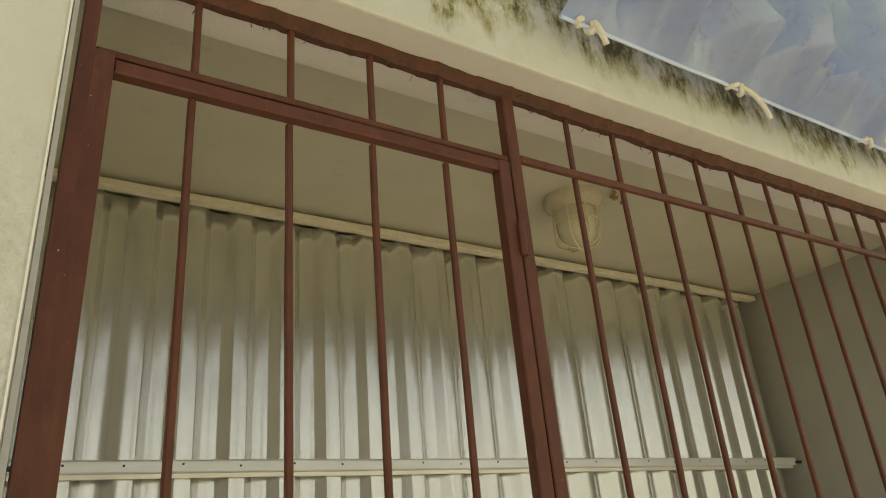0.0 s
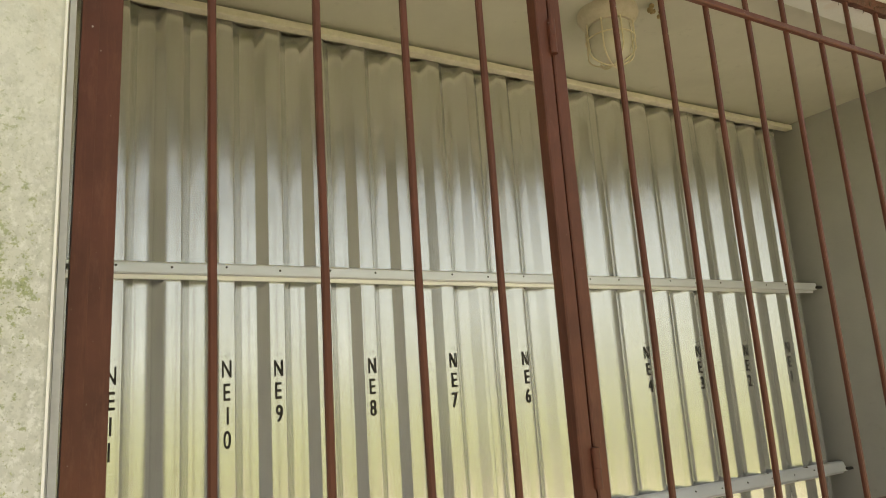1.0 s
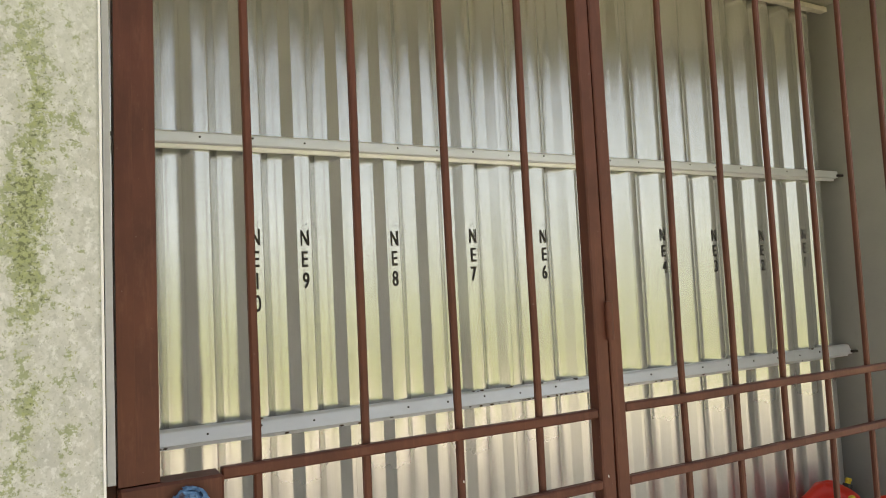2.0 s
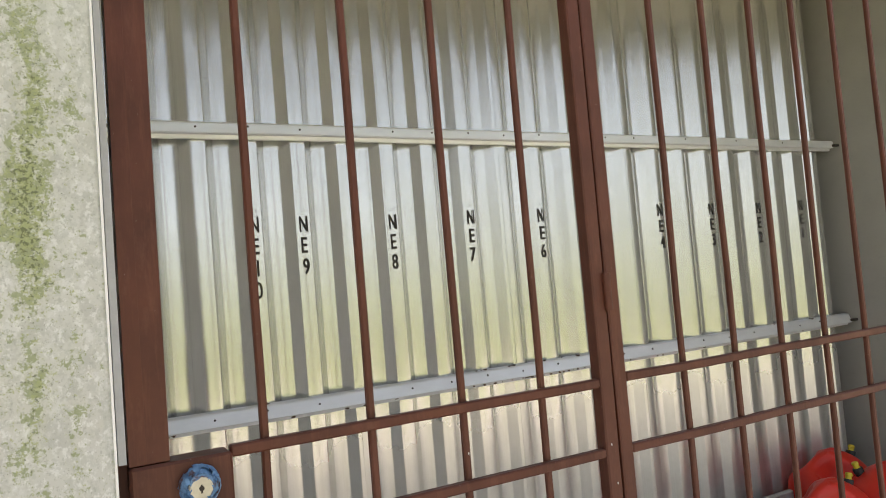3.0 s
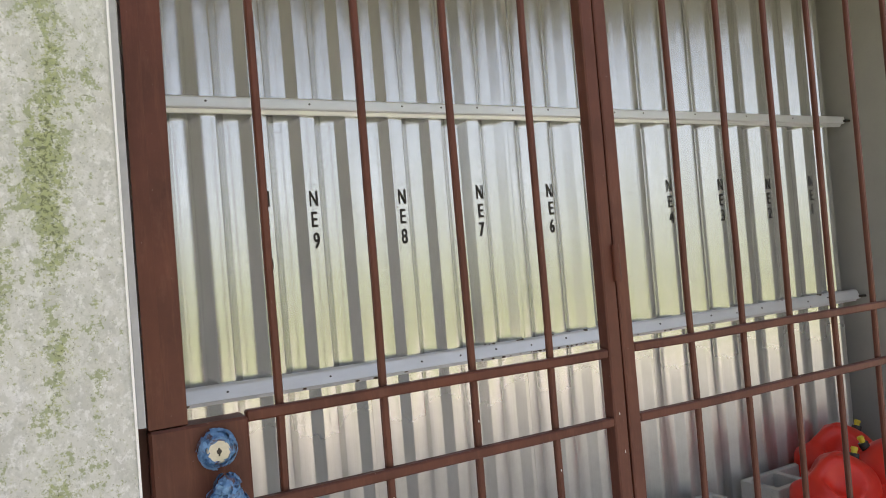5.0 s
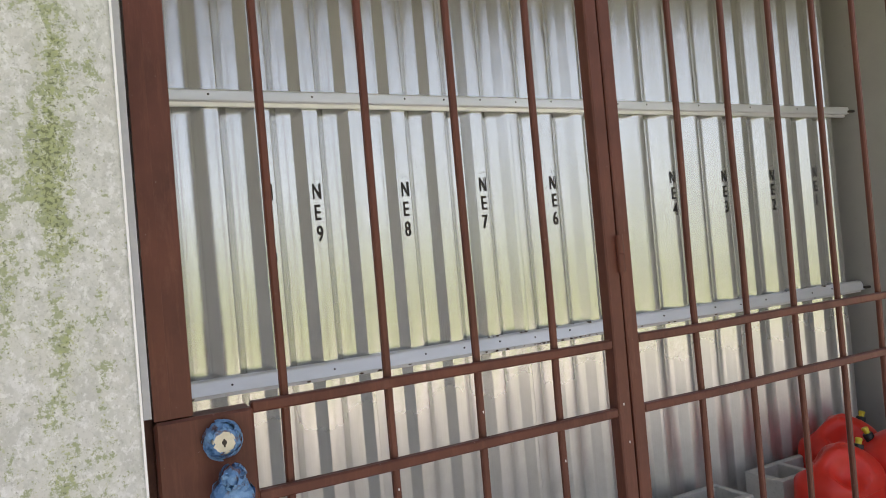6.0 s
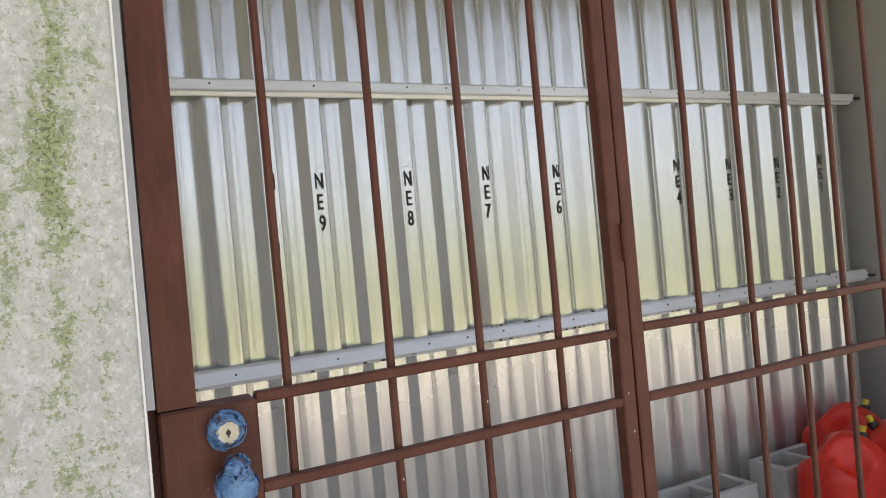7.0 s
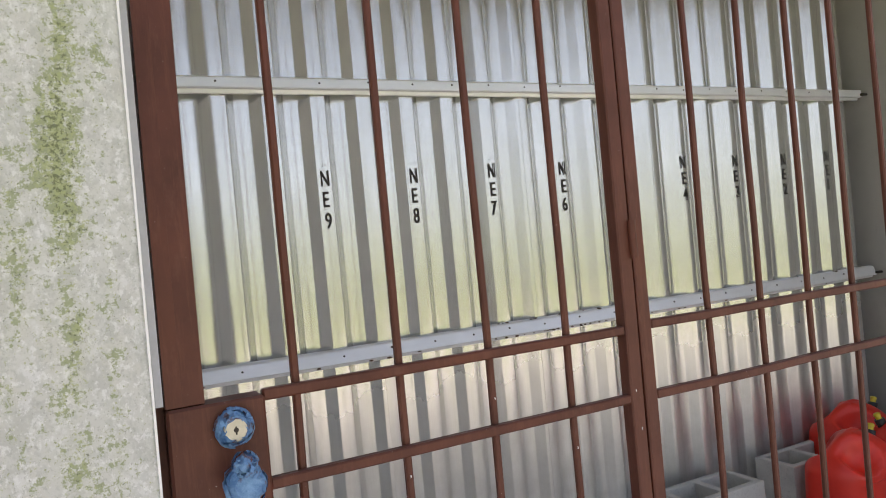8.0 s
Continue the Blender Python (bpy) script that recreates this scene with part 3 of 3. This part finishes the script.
def crumpled(rings, m, amp, seed, segments=22):
    """A turned form with crumpled, faceted folds."""
    bm = lathe(rings, segments, None)
    for v in bm.verts:
        p = v.co * 60 + Vector((seed, seed * 2, 0))
        ridge = 0.5 - 1.6 * abs(noise.noise(p)) - 0.8 * abs(noise.noise(p * 2.1))
        v.co += Vector((v.co.x, v.co.y, 0)).normalized() * amp * ridge
        v.co.z += amp * 0.5 * noise.noise(p * 1.4 + Vector((5, 5, 5)))
    # loose overlapping strips of tape round the form
    rnd = random.Random(seed)
    top = max(h for r, h in rings)
    wide = max(r for r, h in rings)
    for k in range(int(10 + wide * 260)):
        a0 = rnd.uniform(0, 2 * math.pi)
        span, h0, hh = rnd.uniform(0.5, 1.2), rnd.uniform(0.05, 0.75) * top, rnd.uniform(0.010, 0.020)
        lean, lift = rnd.uniform(-0.012, 0.012), rnd.uniform(0.001, 0.005)
        rows = []
        for j in range(3):
            row = []
            for i in range(5):
                h = min(top * 1.02, h0 + hh * j / 2 + lean * i / 4)
                r0 = 0.0
                for (ra, ha), (rb, hb) in zip(rings, rings[1:]):
                    if min(ha, hb) <= h <= max(ha, hb):
                        r0 = max(r0, ra + (rb - ra) * (h - ha) / ((hb - ha) or 1))
                r = (r0 or wide * 0.7) + lift + rnd.uniform(-0.0018, 0.0022)
                a = a0 + span * i / 4
                row.append(bm.verts.new((r * math.cos(a), r * math.sin(a), h)))
            rows.append(row)
        for p, q in zip(rows, rows[1:]):
            for i in range(4):
                bm.faces.new((p[i], p[i + 1], q[i + 1], q[i]))
    bmesh.ops.transform(bm, matrix=m, verts=bm.verts)
    return bm


def gate_door():
    ob = thing("gate_door", (-0.5, 0, 0), "closed brown-painted steel bar gate with two taped locks", "gate door")
    part("stile", rod(-0.080, -0.047, -0.016, 0.016, 0.03, 2.315, "z", 0.0012, seed=60), PAINT, ob)
    part("stile", leaning(rod(-0.9385, -0.9062, -0.0297, 0.018, 1.036, 2.3125, "z", 0.0012, bevel=0.0008, seed=2), 0.0082, 1.036), PAINT, ob)
    part("stile", rod(-0.928, -0.902, 0.022, 0.044, 0.03, 1.036, "z", 0.0012, seed=63), PAINT, ob)
    part("door_top_rail", rod(-0.8965, -0.0805, -0.018, 0.012, 2.284, 2.3115, "x", 0.0014, bevel=0.004, seed=62), PAINT, ob)
    for k, x in enumerate((-0.759, -0.574, -0.394, -0.214)):
        part("bar", rod(x - BAR, x + BAR, -BAR + 0.006, BAR + 0.006, 0.06, 2.281, "z", 0.0022, seed=70 + k), PAINT, ob)
    for z in (1.030, 0.889, 0.08):
        part("rail", rod(-0.817 if z > 0.8 else -0.90, -0.081, -RAIL - 0.0055, RAIL - 0.0055, z - RAIL, z + RAIL, "x", 0.002, seed=80 + z), PAINT, ob)
    part("lock_plate", rod(-0.962, -0.818, -0.034, 0.018, 0.72, 1.034, "z", 0.0015, 0.04, 0.004, seed=90), PAINT, ob, "brown steel lock box")
    for x, z in ((-0.061, 0.826), (-0.2145, 0.816), (-0.068, 0.905), (-0.574, 0.842), (-0.392, 0.945)):
        drip = bmesh.new()
        bmesh.ops.create_icosphere(drip, subdivisions=2, radius=0.0015, matrix=Matrix.Translation((x, -0.0165 if x > -0.1 else -0.0012, z)) @ Matrix.Diagonal((0.8, 0.5, 1.9, 1)))
        part("paint_drip", drip, BEAD, ob, "small white paint drip")
    for z0, z1 in ((1.175, 1.252), (2.075, 2.155), (0.25, 0.33)):
        bm = lathe([(0.0085, 0), (0.0085, (z1 - z0) * 0.49), (0.0078, (z1 - z0) * 0.5), (0.0085, (z1 - z0) * 0.51), (0.0085, z1 - z0)], 12, pose(-0.045, -0.020, z0))
        part("hinge", bm, PAINT, ob, "painted barrel hinge", smooth=True)
    face = pose(-0.8695, -0.033, 0.994, 90, 0, 0) @ Matrix.Scale(0.76, 4)
    bolt = part("deadbolt", lathe([(0.024, 0), (0.024, 0.030), (0.021, 0.033)], 24, face), BRASS, ob, "round dull brass deadbolt face", smooth=True)
    part("tape_wrap", crumpled([(0.035, 0.0), (0.036, 0.010), (0.033, 0.022), (0.026, 0.032), (0.0205, 0.034), (0.0205, 0.028)], face, 0.006, 3.0, 24), TAPE, bolt, "crumpled blue masking tape")
    key = box(-0.0016, 0.0016, -0.009, 0.007, 0.0325, 0.0342)
    lathe([(0.0050, 0.0325), (0.0050, 0.0338)], 12, None, key)
    bmesh.ops.transform(key, matrix=face, verts=key.verts)
    part("keyhole", key, STEEL, bolt, "dark keyhole")
    face2 = pose(-0.866, -0.033, 0.916, 90, 0, 0) @ Matrix.Scale(0.80, 4)
    knob = part("door_knob", lathe([(0.024, 0), (0.018, 0.012), (0.014, 0.03), (0.024, 0.045), (0.026, 0.06), (0.018, 0.068)], 20, face2), BRASS, ob, "door knob under tape", smooth=True)
    part("tape_wrap", crumpled([(0.030, 0.0), (0.033, 0.012), (0.034, 0.030), (0.037, 0.048), (0.034, 0.064), (0.024, 0.076), (0.010, 0.079)], face2, 0.007, 11.0, 24), TAPE, knob, "crumpled blue masking tape over a knob")
    part("tape_wrap", crumpled([(0.010, 0.0), (0.016, 0.010), (0.014, 0.022), (0.006, 0.028)], pose(-0.868, -0.075, 0.942, 60, 0, 10), 0.005, 21.0), TAPE, knob)
    return ob


fixed_gate()
gate_door()

# ---- porch lamp ----


def porch_lamp(x, y, wide=1.26):
    ob = thing("ceiling_lamp", (x, y, CEIL), "unlit caged porch lamp on the beige ceiling", "lamp")
    down = pose(x, y, CEIL, 180, 0, 0) @ Matrix.Diagonal((wide, wide, 1.04, 1))
    base = part("base", lathe([(0.084, 0.0), (0.086, 0.018), (0.080, 0.034), (0.070, 0.046), (0.066, 0.058)], 32, down), LAMPBODY, ob, "aged cream round base", smooth=True)
    part("glass_jar", lathe([(0.058, 0.056), (0.059, 0.10), (0.056, 0.135), (0.046, 0.165), (0.028, 0.184), (0.004, 0.190)], 28, down), GLASS, ob, "cloudy glass jar", smooth=True)
    part("socket", lathe([(0.018, 0.058), (0.018, 0.085), (0.026, 0.10), (0.028, 0.12), (0.020, 0.145), (0.004, 0.152)], 16, down), LAMPBODY, ob, smooth=True)
    for k in range(4):
        a = math.pi / 4 * k + 0.5
        pts = []
        for i in range(17):
            ang = math.pi * (i / 16)
            rr = 0.068 * wide * math.copysign(min(1.0, abs(math.cos(ang)) * 1.25), math.cos(ang))
            h = 0.058 + 0.148 * min(1.0, math.sin(ang) ** 0.55 if ang > 0.001 and ang < math.pi - 0.001 else 0.0)
            pts.append((x + rr * math.cos(a), y + rr * math.sin(a), CEIL - h))
        part("guard_wire", tube(pts, 0.0028, 6), WIRE, ob, "cream guard wire", smooth=True)
    ring = [(x + 0.068 * wide * math.cos(t), y + 0.068 * wide * math.sin(t), CEIL - 0.112) for t in (2 * math.pi * i / 28 for i in range(28))]
    part("guard_ring", tube(ring, 0.0028, 6, closed=True), WIRE, ob, smooth=True)
    return ob


porch_lamp(0.745, 0.58)

# ---- webs and nests ----


def web_tufts():
    """Short curled fibres of dusty web along the painted top rail."""
    bm = bmesh.new()
    rnd = random.Random(5)
    for k in range(420):
        x = rnd.uniform(-0.88, 2.4)
        front = rnd.random() < 0.65
        y = rnd.uniform(-0.018, 0.010)
        z = SOFFIT - rnd.uniform(0.018, 0.028)
        d = Vector((rnd.uniform(-1, 1), (-1 if front else 1) * rnd.uniform(0.1, 0.8), rnd.uniform(-1.1, 0.3))).normalized()
        n = rnd.uniform(0.010, 0.024)
        side = Vector((rnd.uniform(-1, 1), rnd.uniform(-1, 1), rnd.uniform(-1, 1))) * 0.3
        pts = [Vector((x, y, z)) + d * n * t + side * n * t * t for t in (0, 0.4, 0.75, 1.0)]
        pts = [Vector((p.x, p.y, min(p.z, SOFFIT - 0.002))) for p in pts]
        tube(pts, rnd.uniform(0.0005, 0.0012), 4, bm)
    return solid("web_tufts", bm, DUST, "dusty brown web tufts along the top rail", "cobweb", "stuff")


def mud_nest(x, y):
    bm = bmesh.new()
    rnd = random.Random(8)
    for k in range(7):
        made = bmesh.ops.create_icosphere(bm, subdivisions=2, radius=rnd.uniform(0.006, 0.011), matrix=Matrix.Translation((x + rnd.uniform(-0.022, 0.022), y + rnd.uniform(-0.018, 0.018), CEIL - 0.008 - 0.006 * k)))
        for v in made["verts"]:
            v.co += Vector((1, 1, 1)) * 0.003 * noise.noise(v.co * 120)
    return solid("mud_nest", bm, NEST, "small yellow-brown insect nest on the ceiling", "nest")


def dirt_clumps():
    """Crumbs of dirt and old web on the middle bar and under it."""
    bm = bmesh.new()
    rnd = random.Random(12)
    for k in range(64):
        x = rnd.gauss(0.52, 0.16) if k < 40 else rnd.uniform(-0.8, 2.3)
        low = rnd.random() < 0.6
        z, y = (0.880, 1.064) if low else (0.931, 1.078)
        made = bmesh.ops.create_icosphere(bm, subdivisions=1, radius=rnd.uniform(0.002, 0.0055), matrix=Matrix.Translation((x, y + rnd.uniform(-0.008, 0.004), z + rnd.uniform(-0.002, 0.002))) @ Matrix.Diagonal((rnd.uniform(0.8, 2.2), 1, 0.7, 1)))
        for v in made["verts"]:
            v.co += Vector((1, 0, 1)) * 0.0015 * noise.noise(v.co * 300)
    return solid("dirt_clumps", bm, DUST, "dark crumbs of dirt along the middle bar", "dirt", "stuff")


dirt_clumps()
web_tufts()
mud_nest(0.865, 0.475)

# ---- blocks and cans ----


def concrete_block(x0, x1, y0, y1, label):
    ob = thing("concrete_block", ((x0 + x1) / 2, (y0 + y1) / 2, 0), label, "concrete block", "concrete blocks on the porch floor")
    w = 0.030
    h = 0.190
    bm = bmesh.new()
    xs = [x0, x0 + w, (x0 + x1) / 2 - w / 2, (x0 + x1) / 2 + w / 2, x1 - w, x1]
    ys = [y0, y0 + w, y1 - w, y1]
    grid = {}
    for k, z in enumerate((0.0, h)):
        for i, x in enumerate(xs):
            for j, y in enumerate(ys):
                grid[i, j, k] = bm.verts.new((x, y, z))
    hole = {(1, 1), (3, 1)}
    for i in range(5):
        for j in range(3):
            if (i, j) in hole:
                for a, b in (((i, j), (i + 1, j)), ((i + 1, j), (i + 1, j + 1)), ((i + 1, j + 1), (i, j + 1)), ((i, j + 1), (i, j))):
                    bm.faces.new((grid[(*a, 0)], grid[(*a, 1)], grid[(*b, 1)], grid[(*b, 0)]))
                continue
            for k in (0, 1):
                bm.faces.new([grid[i + di, j + dj, k] for di, dj in ((0, 0), (1, 0), (1, 1), (0, 1))])
    for i in range(5):
        for j in (0, 3):
            bm.faces.new((grid[i, j, 0], grid[i + 1, j, 0], grid[i + 1, j, 1], grid[i, j, 1]))
    for j in range(3):
        for i in (0, 5):
            bm.faces.new((grid[i, j, 0], grid[i, j + 1, 0], grid[i, j + 1, 1], grid[i, j, 1]))
    bmesh.ops.recalc_face_normals(bm, faces=bm.faces)
    sharp = [e for e in bm.edges if e.calc_face_angle(0) > 1]
    bmesh.ops.bevel(bm, geom=sharp, offset=0.005, segments=2, profile=0.5, affect="EDGES")
    bmesh.ops.subdivide_edges(bm, edges=[e for e in bm.edges if e.calc_length() > 0.05], cuts=5, use_grid_fill=True)
    for v in bm.verts:
        d = 0.0022 * noise.noise(v.co * 30) + 0.0015 * noise.noise(v.co * 90)
        if v.co.z > 0.02:
            v.co += Vector((d, -d, 0.8 * d))
    part("block_body", bm, BLOCK, ob)
    return ob


concrete_block(0.885, 1.275, 0.828, 1.020, "hollow grey concrete block lying against the panels")
concrete_block(1.480, 1.870, 0.850, 1.042, "hollow grey concrete block beside the red fuel cans")


def fuel_can(x, y, turn, label):
    """A red moulded fuel can: rounded body, sloping shoulders, moulded grip with a hollow, spout with cap."""
    ob = thing("fuel_can", (x, y, 0), label, "fuel can", "red fuel cans on the porch floor")
    L, W, H = 0.195, 0.128, 0.350
    m = pose(x, y, 0, 0, 0, turn)
    bm = bmesh.new()
    n, rows = 76, 44
    loops = []
    for r in range(rows + 1):
        t = r / rows
        z = H * t
        # shoulders draw in towards the top
        s = 1.0 if t < 0.58 else max(0.05, max(0.0, math.cos((t - 0.58) / 0.42 * math.pi / 2)) ** 0.55)
        s = min(s, 1.0 if t > 0.06 else 0.93 + 0.07 * t / 0.06)
        e = 3.6 - 1.2 * t
        loop = []
        for i in range(n):
            a = 2 * math.pi * i / n
            ca, sa = math.cos(a), math.sin(a)
            k = (abs(ca) ** e + abs(sa) ** e) ** (-1 / e)
            px, py = L * s * k * ca, W * s * k * sa
            # moulded recess low on the broad sides
            if 0.16 < t < 0.52 and abs(px) < 0.12:
                py *= 0.93
            loop.append(Vector((px, py, z)))
        loops.append(loop)
    vl = []
    for loop in loops:
        row = []
        for c in loop:
            # hand hollows pressed in on both sides of the grip, easing out at their rims
            for sy in (-1, 1):
                d = math.hypot((c.x + 0.070) / 0.092, (c.z - 0.282) / 0.075)
                if c.y * sy > 0 and d < 1.0:
                    press = (1 - d ** 3) ** 1.4 * min(1.0, abs(c.y) / 0.04)
                    c = Vector((c.x, c.y * (1 - 0.62 * press), c.z - 0.020 * press))
            row.append(bm.verts.new(m @ c))
        vl.append(row)
    for a, b in zip(vl, vl[1:]):
        for i in range(n):
            j = (i + 1) % n
            bm.faces.new((a[i], a[j], b[j], b[i]))
    bm.faces.new(vl[0][::-1])
    bm.faces.new(vl[-1])
    part("can_body", bm, RED, ob, "glossy red plastic body", smooth=True)
    # grip ridge along the top
    pts = [m @ Vector((-0.085 + 0.022 * i, 0, 0.288 + 0.046 * math.sin(math.pi * i / 9))) for i in range(10)]
    part("grip", tube(pts, 0.020, 14), RED, ob, "moulded red grip", smooth=True)
    nm = m @ pose(0.140, 0, 0.276, 0, 20, 0) @ Matrix.Diagonal((0.70, 0.70, 0.72, 1))
    neck = part("spout_collar", lathe([(0.026, 0), (0.026, 0.03), (0.030, 0.032), (0.030, 0.056), (0.027, 0.060)], 20, nm), BLACK, ob, "black screw collar", smooth=True)
    part("cap", lathe([(0.017, 0.058), (0.017, 0.078), (0.020, 0.080), (0.020, 0.092), (0.014, 0.097)], 16, nm), YELLOW, neck, "yellow spout cap", smooth=True)
    return ob


fuel_can(1.612, 0.690, 4, "red plastic fuel can with yellow cap before a concrete block")
fuel_can(2.020, 0.955, -4, "red plastic fuel can with yellow cap against the storm panels")
fuel_can(2.035, 0.650, 130, "red plastic fuel can with yellow cap near the side wall")

# ---- tarpaulin ----
KNOTS = ((0.103, 2.646), (0.676, 2.644), (1.345, 2.650))


def tarpaulin():
    ob = thing("tarpaulin", (0.95, -0.16, 2.66), "crumpled silver-blue tarpaulin tied along its lower edge", "tarpaulin")
    bm = bmesh.new()
    nx, nz = 330, 170
    x0, x1 = 0.02, 1.80
    vs = []
    for k in range(nz + 1):
        row = []
        v = k / nz
        for i in range(nx + 1):
            u = i / nx
            x = x0 + (x1 - x0) * u - 0.10 * v * u
            # lower edge sags between the knots
            sag = 0.0
            for kx, kz in KNOTS:
                sag = max(sag, math.exp(-((x - kx) / 0.09) ** 2))
            z = 2.632 + 0.004 * noise.noise((x * 6, 1, 1)) + (3.49 - 2.632) * v
            # folds fan out from the knots, and slow wrinkles cross them
            fold = 0.0
            for kx, kz in KNOTS:
                dx, dz = x - kx, z - kz + 0.10
                ang = math.atan2(dx, dz)
                dist = math.hypot(dx, dz)
                fold += 0.020 * math.sin(ang * 9 + kx * 5) * math.exp(-dist * 1.1) * min(1, dist * 5)
            q = 0.80 * x + 0.60 * z
            r = 0.60 * x - 0.80 * z
            w1 = 1 - abs(noise.noise((q * 2.6, r * 0.55, 0.4)))
            w3 = 1 - abs(noise.noise((q * 11.0, r * 4.0, 5.1)))
            lift = min(1.0, max(0.0, v - 0.005) / 0.07)
            ease = lift * (1.0 - 0.6 * max(0.0, v - 0.7) / 0.3)
            # overlapping pleats: a long outer slope that tucks back under the next one
            bend = q + 0.035 * noise.noise((q * 2.2, r * 1.0, 7.7)) + 0.012 * noise.noise((q * 1.1, r * 3.0, 2.7))
            pleat = 0.0
            for wide, deep, shift in ((0.20, 0.150, 0.05), (0.077, 0.045, 0.011)):
                cell = (bend + shift) / wide
                f = cell - math.floor(cell)
                vary = 0.45 + 1.0 * abs(noise.noise((math.floor(cell) * 1.73, r * 0.9, 1.2)))
                rise = f / 0.68 if f < 0.68 else (1 - f) / 0.32
                pleat += deep * vary * (rise * rise * (3 - 2 * rise) - 0.4)
            bulge = (pleat + 0.10 * (w1 ** 3 - 0.45)) * ease + 0.030 * (w3 ** 3 - 0.4) * lift
            y = -0.187 - 0.085 * lift * min(1.0, 0.2 + 1.5 * (1 - v)) - bulge - fold * lift + 0.003 * noise.noise((x * 30, z * 30, 1))
            # the top edge is drawn in against the wall
            grip = max(0.0, v - 0.9) / 0.1
            y = y * (1 - grip) - 0.101 * grip
            row.append(bm.verts.new((x, min(y, -0.101), z)))
        vs.append(row)
    for a, b in zip(vs, vs[1:]):
        for i in range(nx):
            bm.faces.new((a[i], a[i + 1], b[i + 1], b[i]))
    bmesh.ops.solidify(bm, geom=bm.faces[:], thickness=0.002)
    part("sheet", bm, TARP, ob, smooth=True)
    edge = [(x0 + (x1 - x0) * i / 80, -0.189, 2.633 + 0.004 * noise.noise(((x0 + (x1 - x0) * i / 80) * 6, 1, 1))) for i in range(81)]
    part("hem", tube(edge, 0.0055, 8), TARP, ob, "rolled lower hem", smooth=True)
    for kx, kz in KNOTS:
        ring = [(kx + 0.011 * math.cos(t), -0.1915, kz + 0.004 + 0.011 * math.sin(t)) for t in (2 * math.pi * i / 16 for i in range(16))]
        part("grommet", tube(ring, 0.003, 6, closed=True), GREYMETAL, ob, "dull metal grommet", smooth=True)
    return ob


def rope_tie(x, z, dx, dz, seed):
    """A cotton rope knotted through a grommet, with a loose tail."""
    ob = thing("rope_tie", (x, -0.20, z), "knotted cream cotton rope through the tarpaulin edge", "rope", "rope ties along the tarpaulin")
    rnd = random.Random(seed)
    knot = []
    for i in range(40):
        t = 2 * math.pi * i / 40
        knot.append((x + 0.022 * math.sin(t) + 0.013 * math.sin(2 * t + seed), -0.191 + 0.010 * math.cos(3 * t), z + 0.020 * math.cos(2 * t) + 0.006 * math.sin(3 * t)))
    part("knot", tube(knot, 0.0085, 8, closed=True, twist=0.5), ROPE, ob, smooth=True)
    tail = []
    for i in range(16):
        t = i / 15
        tail.append((x + dx * t + 0.006 * math.sin(t * 6 + seed), -0.196 - 0.012 * math.sin(t * 2.6), z - 0.01 + dz * t + 0.02 * math.sin(t * math.pi)))
    part("tail", tube(tail, 0.0080, 8, twist=0.5), ROPE, ob, smooth=True)
    return ob


tarpaulin()
rope_tie(0.103, 2.646, 0.040, -0.050, 1.0)
rope_tie(0.676, 2.644, 0.100, -0.080, 2.2)
rope_tie(1.345, 2.650, 0.120, 0.010, 3.7)
